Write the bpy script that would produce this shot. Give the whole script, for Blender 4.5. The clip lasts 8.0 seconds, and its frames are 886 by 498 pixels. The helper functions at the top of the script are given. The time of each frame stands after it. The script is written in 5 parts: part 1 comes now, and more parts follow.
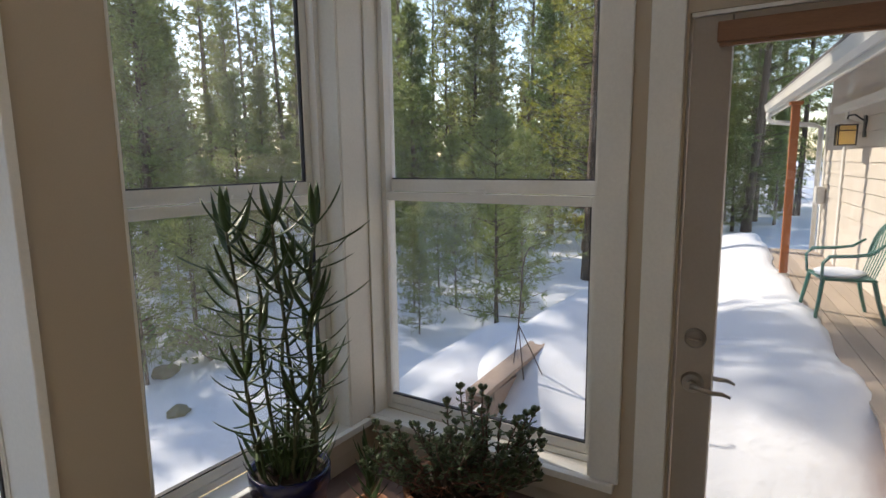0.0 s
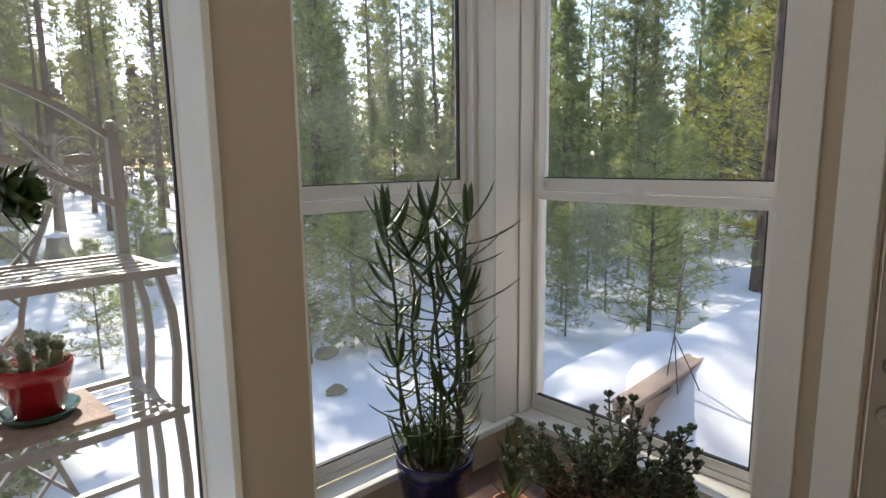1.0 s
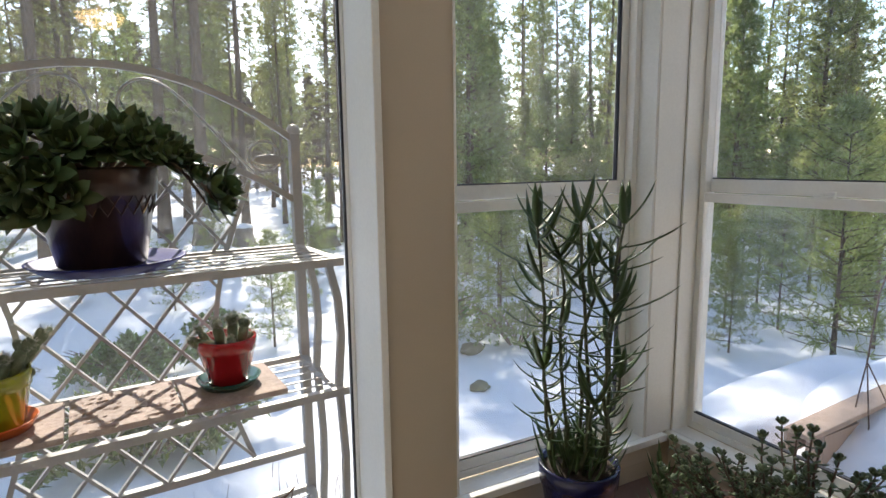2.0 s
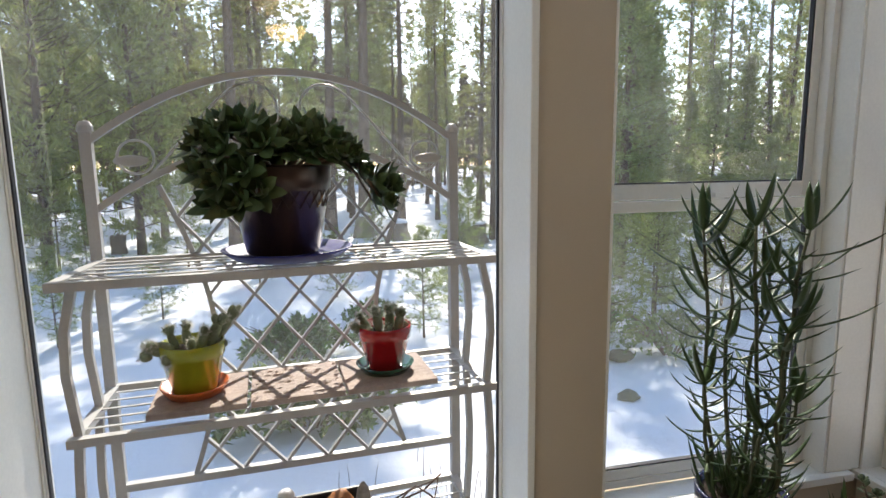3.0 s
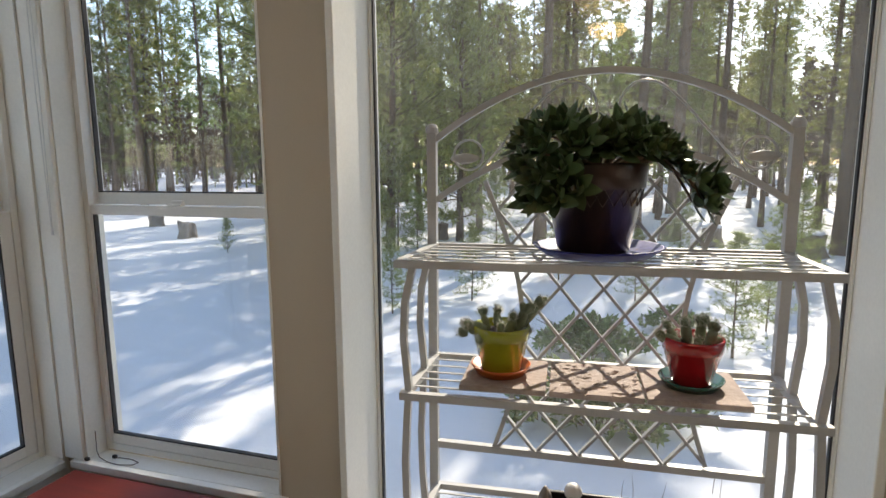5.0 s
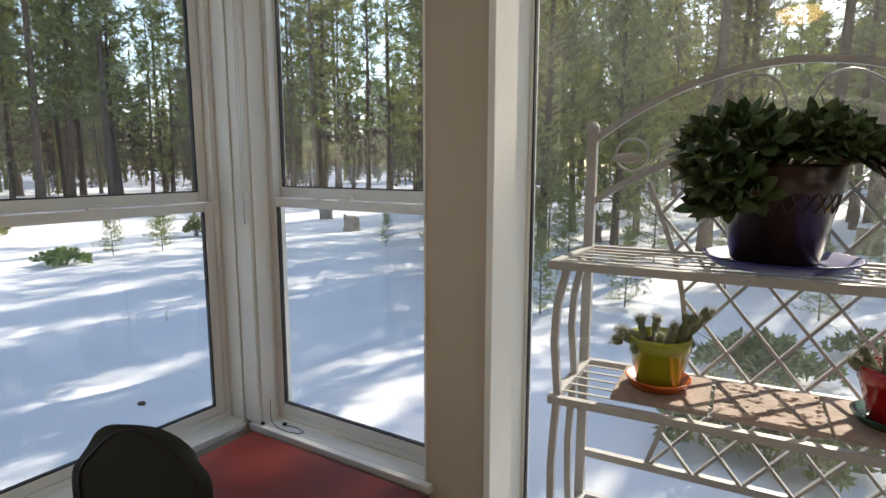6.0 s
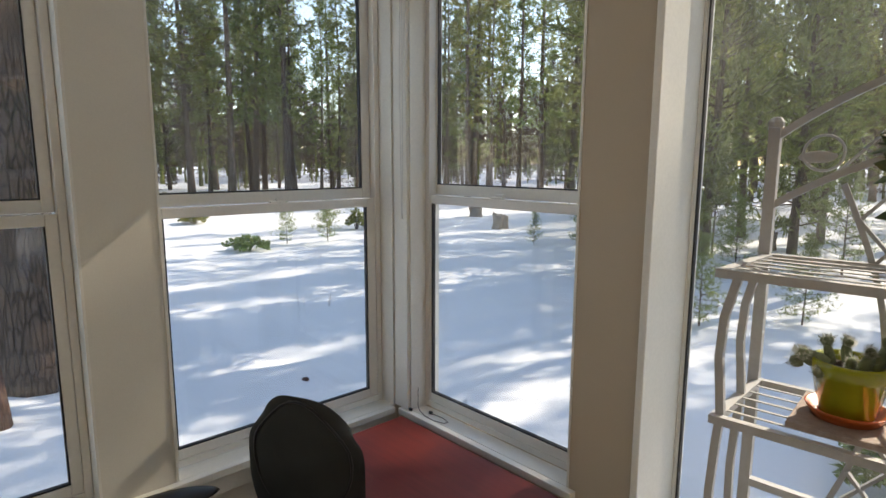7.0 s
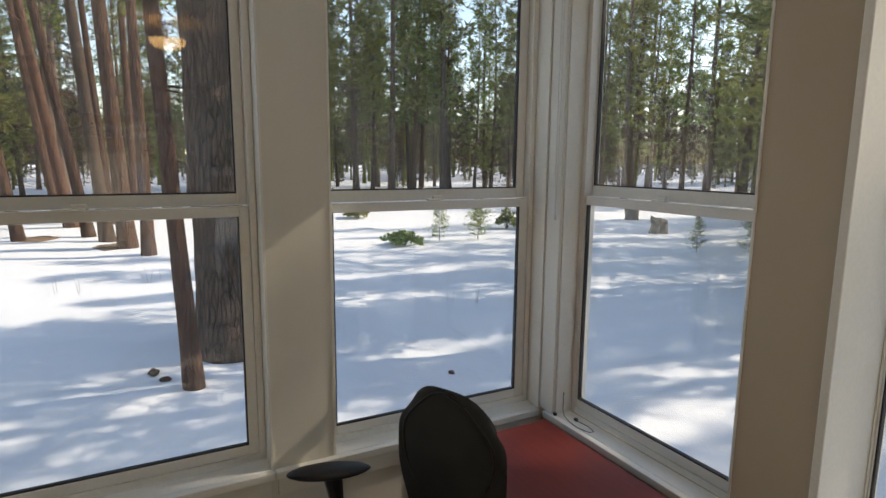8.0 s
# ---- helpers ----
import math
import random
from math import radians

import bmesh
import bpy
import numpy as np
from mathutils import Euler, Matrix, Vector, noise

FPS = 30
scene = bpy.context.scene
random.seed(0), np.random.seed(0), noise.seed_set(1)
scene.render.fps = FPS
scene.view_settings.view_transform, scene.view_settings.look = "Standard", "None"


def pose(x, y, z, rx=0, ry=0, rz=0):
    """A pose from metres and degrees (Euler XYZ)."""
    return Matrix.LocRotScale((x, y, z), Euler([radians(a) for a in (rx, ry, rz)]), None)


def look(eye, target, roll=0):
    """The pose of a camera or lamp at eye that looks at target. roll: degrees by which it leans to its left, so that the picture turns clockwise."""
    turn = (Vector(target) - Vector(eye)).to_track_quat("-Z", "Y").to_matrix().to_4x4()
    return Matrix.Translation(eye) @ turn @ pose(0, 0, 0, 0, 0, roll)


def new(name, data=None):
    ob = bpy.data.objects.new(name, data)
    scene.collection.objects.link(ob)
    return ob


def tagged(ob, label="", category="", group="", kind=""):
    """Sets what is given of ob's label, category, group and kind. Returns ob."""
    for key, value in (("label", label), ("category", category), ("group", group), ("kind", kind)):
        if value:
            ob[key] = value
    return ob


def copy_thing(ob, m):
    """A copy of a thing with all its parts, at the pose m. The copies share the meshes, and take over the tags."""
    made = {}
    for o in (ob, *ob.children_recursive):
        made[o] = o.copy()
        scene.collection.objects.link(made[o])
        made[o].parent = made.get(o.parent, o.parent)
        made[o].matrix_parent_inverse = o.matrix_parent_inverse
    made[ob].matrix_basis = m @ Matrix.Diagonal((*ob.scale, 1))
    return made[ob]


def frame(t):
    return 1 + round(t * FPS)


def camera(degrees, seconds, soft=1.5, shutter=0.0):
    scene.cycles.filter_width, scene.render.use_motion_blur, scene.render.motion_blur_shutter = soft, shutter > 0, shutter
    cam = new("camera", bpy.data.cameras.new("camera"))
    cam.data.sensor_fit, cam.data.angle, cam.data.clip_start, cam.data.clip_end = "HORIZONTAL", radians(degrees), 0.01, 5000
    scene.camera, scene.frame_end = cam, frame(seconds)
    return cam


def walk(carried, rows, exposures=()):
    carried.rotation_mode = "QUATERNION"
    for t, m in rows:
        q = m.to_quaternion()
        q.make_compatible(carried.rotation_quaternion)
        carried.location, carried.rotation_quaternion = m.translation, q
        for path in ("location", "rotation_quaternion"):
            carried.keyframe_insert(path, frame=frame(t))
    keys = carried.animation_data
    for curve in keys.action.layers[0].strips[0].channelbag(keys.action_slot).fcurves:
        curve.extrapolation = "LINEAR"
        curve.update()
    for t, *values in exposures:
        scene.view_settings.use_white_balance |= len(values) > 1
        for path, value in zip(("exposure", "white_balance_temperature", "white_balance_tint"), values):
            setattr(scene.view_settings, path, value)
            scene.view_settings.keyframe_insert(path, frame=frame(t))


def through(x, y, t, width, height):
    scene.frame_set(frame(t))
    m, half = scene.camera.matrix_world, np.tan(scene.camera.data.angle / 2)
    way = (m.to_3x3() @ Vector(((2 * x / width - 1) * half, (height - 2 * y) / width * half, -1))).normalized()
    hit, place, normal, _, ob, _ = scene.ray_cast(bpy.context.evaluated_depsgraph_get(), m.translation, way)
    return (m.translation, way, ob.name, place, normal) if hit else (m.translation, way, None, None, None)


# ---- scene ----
# camera: a slow turn on the spot, held a few centimetres in front of the body
cam = camera(75.70, 8.0)
REACH, EYE_Z = 0.040, 1.65
TURN = [  # seconds, yaw, pitch, roll
    (0.0, -57.39, -8.80, 0.70), (0.5, -50.01, -8.71, 0.79), (1.0, -42.51, -8.73, 0.72), (1.5, -35.05, -8.63,
    0.74), (3.0, -12.69, -8.55, 0.75), (3.5, -5.17, -8.45, 0.74), (4.0, 2.25, -8.39, 0.59), (4.5, 9.59, -8.41,
    0.48), (6.0, 32.21, -8.47, -0.06), (6.5, 39.69, -8.48, -0.17), (7.0, 47.11, -8.65, -0.22), (7.5, 54.60, -8.65,
    -0.37), (8.0, 62.18, -8.77, -0.52)]
walk(cam, [(t, pose(-REACH * math.sin(radians(a)), REACH * math.cos(radians(a)), EYE_Z, 90 + p, r, a)) for t, a, p, r in TURN],
     [(0.0, 1.08, 7200, 15), (1.5, 1.62, 7000, 13.5), (3.0, 1.64, 6850, 12.5), (4.5, 1.46, 7250, 12.5), (6.0, 1.34, 7500, 12.5), (6.6, 1.42, 7600, 12.5), (8.0, 1.08, 7800, 12.5)])

# world and sun
SUN_EL, SUN_AZ = radians(36.5), radians(10)
world = bpy.data.worlds.new("world")
scene.world = world
world.use_nodes = True
wn = world.node_tree.nodes
sky = wn.new("ShaderNodeTexSky")
sky.sky_type, sky.sun_disc, sky.sun_elevation, sky.sun_rotation = "NISHITA", False, SUN_EL, SUN_AZ
sky.air_density, sky.dust_density = 1.0, 0.4
wn["Background"].inputs["Strength"].default_value = 0.15
world.node_tree.links.new(sky.outputs[0], wn["Background"].inputs["Color"])
sun = new("sun", bpy.data.lights.new("sun", "SUN"))
sun.data.energy, sun.data.angle, sun.data.color = 2.5, radians(0.53), (1.0, 0.95, 0.86)
SUN_DIR = Vector((math.sin(SUN_AZ) * math.cos(SUN_EL), math.cos(SUN_AZ) * math.cos(SUN_EL), math.sin(SUN_EL)))
sun.matrix_world = look((0, 0, 0), -SUN_DIR)


# materials
def nd(m, kind, **values):
    n = m.node_tree.nodes.new(kind)
    for k, v in values.items():
        n.inputs[k.replace("_", " ")].default_value = v
    return n


def mat(name, color, rough=0.6, var=0.15, scale=6.0, fine=60.0, bump=0.15, metal=0.0, stretch=(1, 1, 1), coat=0.0, spread=0.0, dist=0.004, spec=0.5):
    """A surface with colour variation at two scales and fine relief, in metres."""
    m = bpy.data.materials.new(name)
    m.use_nodes = True
    tree, lk = m.node_tree, m.node_tree.links.new
    b = tree.nodes["Principled BSDF"]
    b.inputs["Roughness"].default_value, b.inputs["Metallic"].default_value = rough, metal
    b.inputs["Coat Weight"].default_value = coat
    b.inputs["Specular IOR Level"].default_value = spec
    tc, mp = nd(m, "ShaderNodeTexCoord"), nd(m, "ShaderNodeMapping", Scale=stretch)
    lk(tc.outputs["Object"], mp.inputs[0])
    big = nd(m, "ShaderNodeTexNoise", Scale=scale, Detail=4.0)
    small = nd(m, "ShaderNodeTexNoise", Scale=fine, Detail=5.0, Roughness=0.65)
    lk(mp.outputs[0], big.inputs["Vector"])
    lk(mp.outputs[0], small.inputs["Vector"])
    add = nd(m, "ShaderNodeMath")
    add.operation = "ADD"
    lk(big.outputs[0], add.inputs[0])
    lk(small.outputs[0], add.inputs[1])
    span = nd(m, "ShaderNodeMapRange", From_Min=0.65, From_Max=1.35, To_Min=1 - var, To_Max=1 + var)
    lk(add.outputs[0], span.inputs[0])
    hsv = nd(m, "ShaderNodeHueSaturation", Color=(*color, 1))
    last = span.outputs[0]
    if spread:
        info = nd(m, "ShaderNodeObjectInfo")
        rnd = nd(m, "ShaderNodeMapRange", To_Min=1 - spread, To_Max=1 + spread)
        lk(info.outputs["Random"], rnd.inputs[0])
        mul = nd(m, "ShaderNodeMath")
        mul.operation = "MULTIPLY"
        lk(last, mul.inputs[0])
        lk(rnd.outputs[0], mul.inputs[1])
        last = mul.outputs[0]
    lk(last, hsv.inputs["Value"])
    lk(hsv.outputs[0], b.inputs["Base Color"])
    if bump:
        bp = nd(m, "ShaderNodeBump", Strength=bump, Distance=dist)
        lk(small.outputs[0], bp.inputs["Height"])
        lk(bp.outputs[0], b.inputs["Normal"])
    return m


def leaf_mat(name, color, through=0.35, rough=0.55, hue=0.03, val=0.45):
    """Leaves that differ one by one and let some light through."""
    m = bpy.data.materials.new(name)
    m.use_nodes = True
    tree, lk = m.node_tree, m.node_tree.links.new
    b = tree.nodes["Principled BSDF"]
    b.inputs["Roughness"].default_value = rough
    b.inputs["Specular IOR Level"].default_value = 0.3
    geo, info = nd(m, "ShaderNodeNewGeometry"), nd(m, "ShaderNodeObjectInfo")
    v1 = nd(m, "ShaderNodeMapRange", To_Min=1 - val, To_Max=1 + val)
    h1 = nd(m, "ShaderNodeMapRange", To_Min=0.5 - hue, To_Max=0.5 + hue)
    lk(geo.outputs["Random Per Island"], v1.inputs[0])
    lk(info.outputs["Random"], h1.inputs[0])
    hsv = nd(m, "ShaderNodeHueSaturation", Color=(*color, 1))
    lk(v1.outputs[0], hsv.inputs["Value"])
    lk(h1.outputs[0], hsv.inputs["Hue"])
    lk(hsv.outputs[0], b.inputs["Base Color"])
    tl = nd(m, "ShaderNodeBsdfTranslucent")
    lk(hsv.outputs[0], tl.inputs[0])
    mix = nd(m, "ShaderNodeMixShader", Fac=through)
    lk(b.outputs[0], mix.inputs[1])
    lk(tl.outputs[0], mix.inputs[2])
    lk(mix.outputs[0], tree.nodes["Material Output"].inputs[0])
    return m


def glass_mat():
    m = bpy.data.materials.new("window_glass")
    m.use_nodes = True
    tree, lk = m.node_tree, m.node_tree.links.new
    clear = nd(m, "ShaderNodeBsdfTransparent", Color=(0.965, 0.975, 0.97, 1))
    gloss = nd(m, "ShaderNodeBsdfGlossy", Roughness=0.01, Color=(1, 1, 1, 1))
    lw = nd(m, "ShaderNodeLayerWeight", Blend=0.5)
    power = nd(m, "ShaderNodeMath")
    power.operation = "POWER"
    power.inputs[1].default_value = 5.0
    lk(lw.outputs["Facing"], power.inputs[0])
    fr = nd(m, "ShaderNodeMapRange", To_Min=0.034, To_Max=0.8)
    lk(power.outputs[0], fr.inputs[0])
    mix = nd(m, "ShaderNodeMixShader")
    lk(fr.outputs[0], mix.inputs[0])
    lk(clear.outputs[0], mix.inputs[1])
    lk(gloss.outputs[0], mix.inputs[2])
    film = nd(m, "ShaderNodeBsdfTranslucent", Color=(0.9, 0.92, 0.95, 1))
    tc = nd(m, "ShaderNodeTexCoord")
    smear = nd(m, "ShaderNodeTexNoise", Scale=3.0, Detail=6.0, Roughness=0.6, Distortion=1.2)
    lk(tc.outputs["Object"], smear.inputs["Vector"])
    amount = nd(m, "ShaderNodeMapRange", From_Min=0.35, From_Max=0.75, To_Min=0.009, To_Max=0.028)
    lk(smear.outputs[0], amount.inputs[0])
    dusty = nd(m, "ShaderNodeMixShader")
    lk(amount.outputs[0], dusty.inputs[0])
    lk(mix.outputs[0], dusty.inputs[1])
    lk(film.outputs[0], dusty.inputs[2])
    lk(dusty.outputs[0], tree.nodes["Material Output"].inputs[0])
    return m


def bark_mat(name, dark, light, scale=14.0, deep=0.03, spread=0.3):
    """Bark in tall plates with dark furrows."""
    m = bpy.data.materials.new(name)
    m.use_nodes = True
    tree, lk = m.node_tree, m.node_tree.links.new
    b = tree.nodes["Principled BSDF"]
    b.inputs["Roughness"].default_value = 0.9
    b.inputs["Specular IOR Level"].default_value = 0.15
    tc, mp = nd(m, "ShaderNodeTexCoord"), nd(m, "ShaderNodeMapping", Scale=(1, 1, 0.18))
    warp = nd(m, "ShaderNodeTexNoise", Scale=2.6, Detail=4.0)
    bent = nd(m, "ShaderNodeMixRGB", Fac=0.10)
    bent.blend_type = "ADD"
    lk(tc.outputs["Object"], warp.inputs["Vector"])
    lk(tc.outputs["Object"], bent.inputs[1])
    lk(warp.outputs["Color"], bent.inputs[2])
    lk(bent.outputs[0], mp.inputs[0])
    wob = nd(m, "ShaderNodeTexNoise", Scale=scale, Detail=5.0, Roughness=0.7)
    lk(mp.outputs[0], wob.inputs["Vector"])
    fur = nd(m, "ShaderNodeTexVoronoi", Scale=scale)
    fur.feature = "DISTANCE_TO_EDGE"
    lk(mp.outputs[0], fur.inputs["Vector"])
    ramp = nd(m, "ShaderNodeValToRGB")
    ramp.color_ramp.elements[0].color, ramp.color_ramp.elements[1].color = (*dark, 1), (*light, 1)
    ramp.color_ramp.elements[0].position, ramp.color_ramp.elements[1].position = 0.30, 0.78
    mul = nd(m, "ShaderNodeMath")
    mul.operation = "ADD"
    cap = nd(m, "ShaderNodeMapRange", From_Max=0.16, To_Max=0.30)
    lk(fur.outputs["Distance"], cap.inputs[0])
    half = nd(m, "ShaderNodeMath")
    half.operation = "MULTIPLY"
    half.inputs[1].default_value = 0.75
    fine = nd(m, "ShaderNodeTexNoise", Scale=scale * 4.5, Detail=6.0, Roughness=0.75)
    flakes = nd(m, "ShaderNodeMapping", Scale=(1, 1, 0.5))
    lk(tc.outputs["Object"], flakes.inputs[0])
    lk(flakes.outputs[0], fine.inputs["Vector"])
    both = nd(m, "ShaderNodeMixRGB", Fac=0.5)
    lk(wob.outputs[0], both.inputs[1])
    lk(fine.outputs[0], both.inputs[2])
    lk(both.outputs[0], half.inputs[0])
    lk(cap.outputs[0], mul.inputs[0])
    lk(half.outputs[0], mul.inputs[1])
    lk(mul.outputs[0], ramp.inputs[0])
    info = nd(m, "ShaderNodeObjectInfo")
    tone = nd(m, "ShaderNodeMapRange", To_Min=1 - spread, To_Max=1 + spread)
    lk(info.outputs["Random"], tone.inputs[0])
    hsv = nd(m, "ShaderNodeHueSaturation")
    lk(tone.outputs[0], hsv.inputs["Value"])
    lk(ramp.outputs[0], hsv.inputs["Color"])
    lk(hsv.outputs[0], b.inputs["Base Color"])
    bp = nd(m, "ShaderNodeBump", Strength=0.9, Distance=deep)
    lk(mul.outputs[0], bp.inputs["Height"])
    lk(bp.outputs[0], b.inputs["Normal"])
    return m


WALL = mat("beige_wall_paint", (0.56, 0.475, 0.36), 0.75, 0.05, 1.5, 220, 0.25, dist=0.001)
# lighter, cooler copy of the wall paint: side daylight put into its colour
WALL_LIT = mat("lit_wall_paint", (0.80, 0.775, 0.69), 0.75, 0.05, 1.5, 220, 0.25, dist=0.001)
LITTER = mat("brown_needles", (0.21, 0.14, 0.09), 0.95, 0.4, 6, 60, 0.9, dist=0.01)
WHITE = mat("white_trim_paint", (0.87, 0.855, 0.79), 0.42, 0.06, 2.0, 90, 0.08, dist=0.001)
VINYL = mat("white_vinyl", (0.88, 0.87, 0.82), 0.35, 0.05, 3.0, 70, 0.04, dist=0.001)
GASKET = mat("black_gasket", (0.03, 0.03, 0.035), 0.6, 0.1, 5, 60, 0)
CEIL = mat("ceiling_paint", (0.85, 0.845, 0.82), 0.85, 0.04, 1.5, 260, 0.3, dist=0.001)
FLOORING = mat("grey_oak_floor", (0.56, 0.52, 0.465), 0.45, 0.25, 2.0, 30, 0.15, stretch=(1, 8, 1), spread=0.12, dist=0.001)
DOOR = mat("door_paint", (0.41, 0.355, 0.295), 0.45, 0.06, 2.0, 120, 0.12, dist=0.001)
NICKEL = mat("satin_nickel", (0.36, 0.33, 0.29), 0.32, 0.12, 30, 200, 0.04, metal=1.0, dist=0.0005)
BROWN = mat("brown_blind", (0.26, 0.13, 0.07), 0.5, 0.2, 4, 80, 0.1, stretch=(1, 1, 8), dist=0.001)
GLASS = glass_mat()
IRON = mat("cream_painted_iron", (0.50, 0.51, 0.515), 0.42, 0.10, 9, 160, 0.12, dist=0.0008)
SNOW = mat("snow", (0.81, 0.83, 0.87), 0.75, 0.05, 0.8, 9, 0.35, spec=0.25, dist=0.03)
BARK = bark_mat("ponderosa_bark", (0.020, 0.016, 0.014), (0.175, 0.12, 0.09), 20.0, 0.06, 0.1)
BARK_R = bark_mat("red_ponderosa_bark", (0.022, 0.015, 0.012), (0.165, 0.098, 0.07), 13.0, 0.07, 0.55)
BARK_S = bark_mat("young_ponderosa_bark", (0.028, 0.018, 0.014), (0.21, 0.115, 0.08), 24.0, 0.03, 0.05)
BARK_G = bark_mat("lodgepole_bark", (0.05, 0.038, 0.03), (0.22, 0.16, 0.12), 22.0, 0.02)
NEEDLE = leaf_mat("pine_needles", (0.235, 0.265, 0.09), 0.55, hue=0.03)
# brighter, yellower copy of the needles, with sunshine put into the colour
NEEDLE_Y = leaf_mat("sunlight_tinted_needles", (0.38, 0.39, 0.08), 0.5, hue=0.012)
NEEDLE_B = leaf_mat("young_pine_needles", (0.29, 0.34, 0.125), 0.6, hue=0.02)
SHRUB = leaf_mat("shrub_leaves", (0.20, 0.30, 0.11), 0.45, 0.4)
ALOE = leaf_mat("aloe_leaves", (0.075, 0.125, 0.05), 0.12, 0.35, 0.01, 0.35)
ALOE_STEM = mat("aloe_stem", (0.09, 0.10, 0.05), 0.6, 0.3, 20, 120, 0.2)
JADE = leaf_mat("jade_leaves", (0.15, 0.205, 0.115), 0.10, 0.30, 0.01, 0.4)
JADE_STEM = mat("jade_stem", (0.16, 0.11, 0.08), 0.7, 0.3, 25, 150, 0.3)
ECHEV = leaf_mat("rosette_leaves", (0.075, 0.125, 0.06), 0.08, 0.35, 0.02, 0.5)
CACTUS = mat("fuzzy_cactus", (0.25, 0.30, 0.20), 0.85, 0.35, 60, 380, 0.8, dist=0.002)
SPINE = mat("pale_spines", (0.66, 0.66, 0.58), 0.7, 0.1, 10, 50, 0)
SOIL = mat("soil", (0.055, 0.04, 0.03), 0.95, 0.4, 40, 160, 0.9, dist=0.006)
NAVY = mat("navy_glaze", (0.014, 0.017, 0.075), 0.2, 0.3, 12, 60, 0.08, coat=0.15)
BLUE = mat("cobalt_glaze", (0.02, 0.028, 0.19), 0.4, 0.3, 12, 60, 0.08, spec=0.3)
PURPLE = mat("dark_purple_glaze", (0.040, 0.022, 0.018), 0.28, 0.6, 10, 45, 0.2, coat=0.35, spec=0.4, stretch=(1, 1, 0.25))
LIME = mat("lime_glaze", (0.33, 0.36, 0.025), 0.15, 0.08, 10, 60, 0.05, coat=0.5)
RED = mat("red_glaze", (0.42, 0.012, 0.018), 0.12, 0.08, 10, 60, 0.05, coat=0.6)
ORANGE = mat("orange_glaze", (0.62, 0.13, 0.025), 0.3, 0.1, 10, 60, 0.05, coat=0.3)
TEAL = mat("teal_glaze", (0.02, 0.10, 0.085), 0.2, 0.15, 10, 60, 0.05, coat=0.4)
TERRA = mat("terracotta", (0.36, 0.17, 0.09), 0.85, 0.2, 14, 120, 0.3, dist=0.001)
STONE = mat("travertine", (0.38, 0.31, 0.275), 0.8, 0.25, 16, 70, 0.7, dist=0.006, spread=0.08)
BLACK = mat("black_plastic", (0.02, 0.02, 0.022), 0.4, 0.2, 20, 150, 0.1, dist=0.0008)
BALL = mat("white_ball", (0.80, 0.80, 0.80), 0.3, 0.05, 30, 250, 0.3, dist=0.001)
PEBBLE = mat("river_pebble", (0.30, 0.27, 0.25), 0.6, 0.3, 25, 120, 0.3, spread=0.5, dist=0.002)
AMBER = mat("amber_stone", (0.42, 0.17, 0.06), 0.5, 0.4, 30, 110, 0.5, dist=0.004)
FABRIC = mat("charcoal_fabric", (0.055, 0.057, 0.055), 0.95, 0.2, 8, 700, 0.9, dist=0.0015, spec=0.2)
DESK = mat("red_desk_top", (0.19, 0.020, 0.014), 0.55, 0.16, 5, 90, 0.10, stretch=(1, 10, 1), dist=0.0008)
DESKW = mat("dark_wood", (0.10, 0.05, 0.03), 0.5, 0.25, 5, 60, 0.15, stretch=(1, 1, 8), dist=0.001)
SIDING = mat("cream_siding", (0.62, 0.56, 0.49), 0.7, 0.08, 3, 40, 0.2, stretch=(1, 1, 10), spread=0.04, dist=0.002)
FASCIA = mat("white_gutter", (0.74, 0.72, 0.68), 0.45, 0.1, 3, 50, 0.05)
CEDAR = mat("red_cedar", (0.36, 0.115, 0.035), 0.6, 0.25, 5, 50, 0.2, stretch=(1, 1, 0.12), dist=0.002)
DECKING = mat("weathered_deck", (0.42, 0.34, 0.27), 0.8, 0.2, 4, 60, 0.3, stretch=(0.12, 1, 1), spread=0.1, dist=0.002)
RESIN = mat("green_resin", (0.03, 0.13, 0.10), 0.4, 0.12, 8, 90, 0.06, dist=0.001)
ROOF = mat("roof_shingle", (0.10, 0.09, 0.085), 0.9, 0.3, 5, 80, 0.5, dist=0.006)
LAMPG = leaf_mat("amber_lamp_glass", (0.95, 0.74, 0.32), 0.5, 0.3, 0.0, 0.0)
DRIFT = mat("weathered_plank", (0.40, 0.30, 0.24), 0.85, 0.3, 5, 50, 0.4, stretch=(8, 8, 1), dist=0.003)
WIRE = mat("rusty_wire", (0.10, 0.06, 0.045), 0.7, 0.3, 30, 200, 0.1)
STUMP = mat("cut_wood", (0.20, 0.16, 0.12), 0.85, 0.3, 12, 60, 0.5)
ROCK = mat("mossy_rock", (0.16, 0.16, 0.10), 0.9, 0.4, 5, 40, 0.8, dist=0.01)
CORD = mat("white_cord", (0.72, 0.71, 0.68), 0.6, 0.05, 10, 100, 0)


# building helpers
def part(name, bm, material, parent=None, label="", smooth=False):
    me = bpy.data.meshes.new(name)
    bmesh.ops.recalc_face_normals(bm, faces=bm.faces)
    bm.to_mesh(me)
    bm.free()
    me.materials.append(material)
    if smooth:
        me.polygons.foreach_set("use_smooth", [True] * len(me.polygons))
    ob = new(name, me)
    ob.parent = parent
    return tagged(ob, label)


def raw(name, verts, faces, material, parent=None, label="", smooth=False):
    me = bpy.data.meshes.new(name)
    me.from_pydata(verts, [], faces)
    me.materials.append(material)
    if smooth:
        me.polygons.foreach_set("use_smooth", [True] * len(me.polygons))
    ob = new(name, me)
    ob.parent = parent
    return tagged(ob, label)


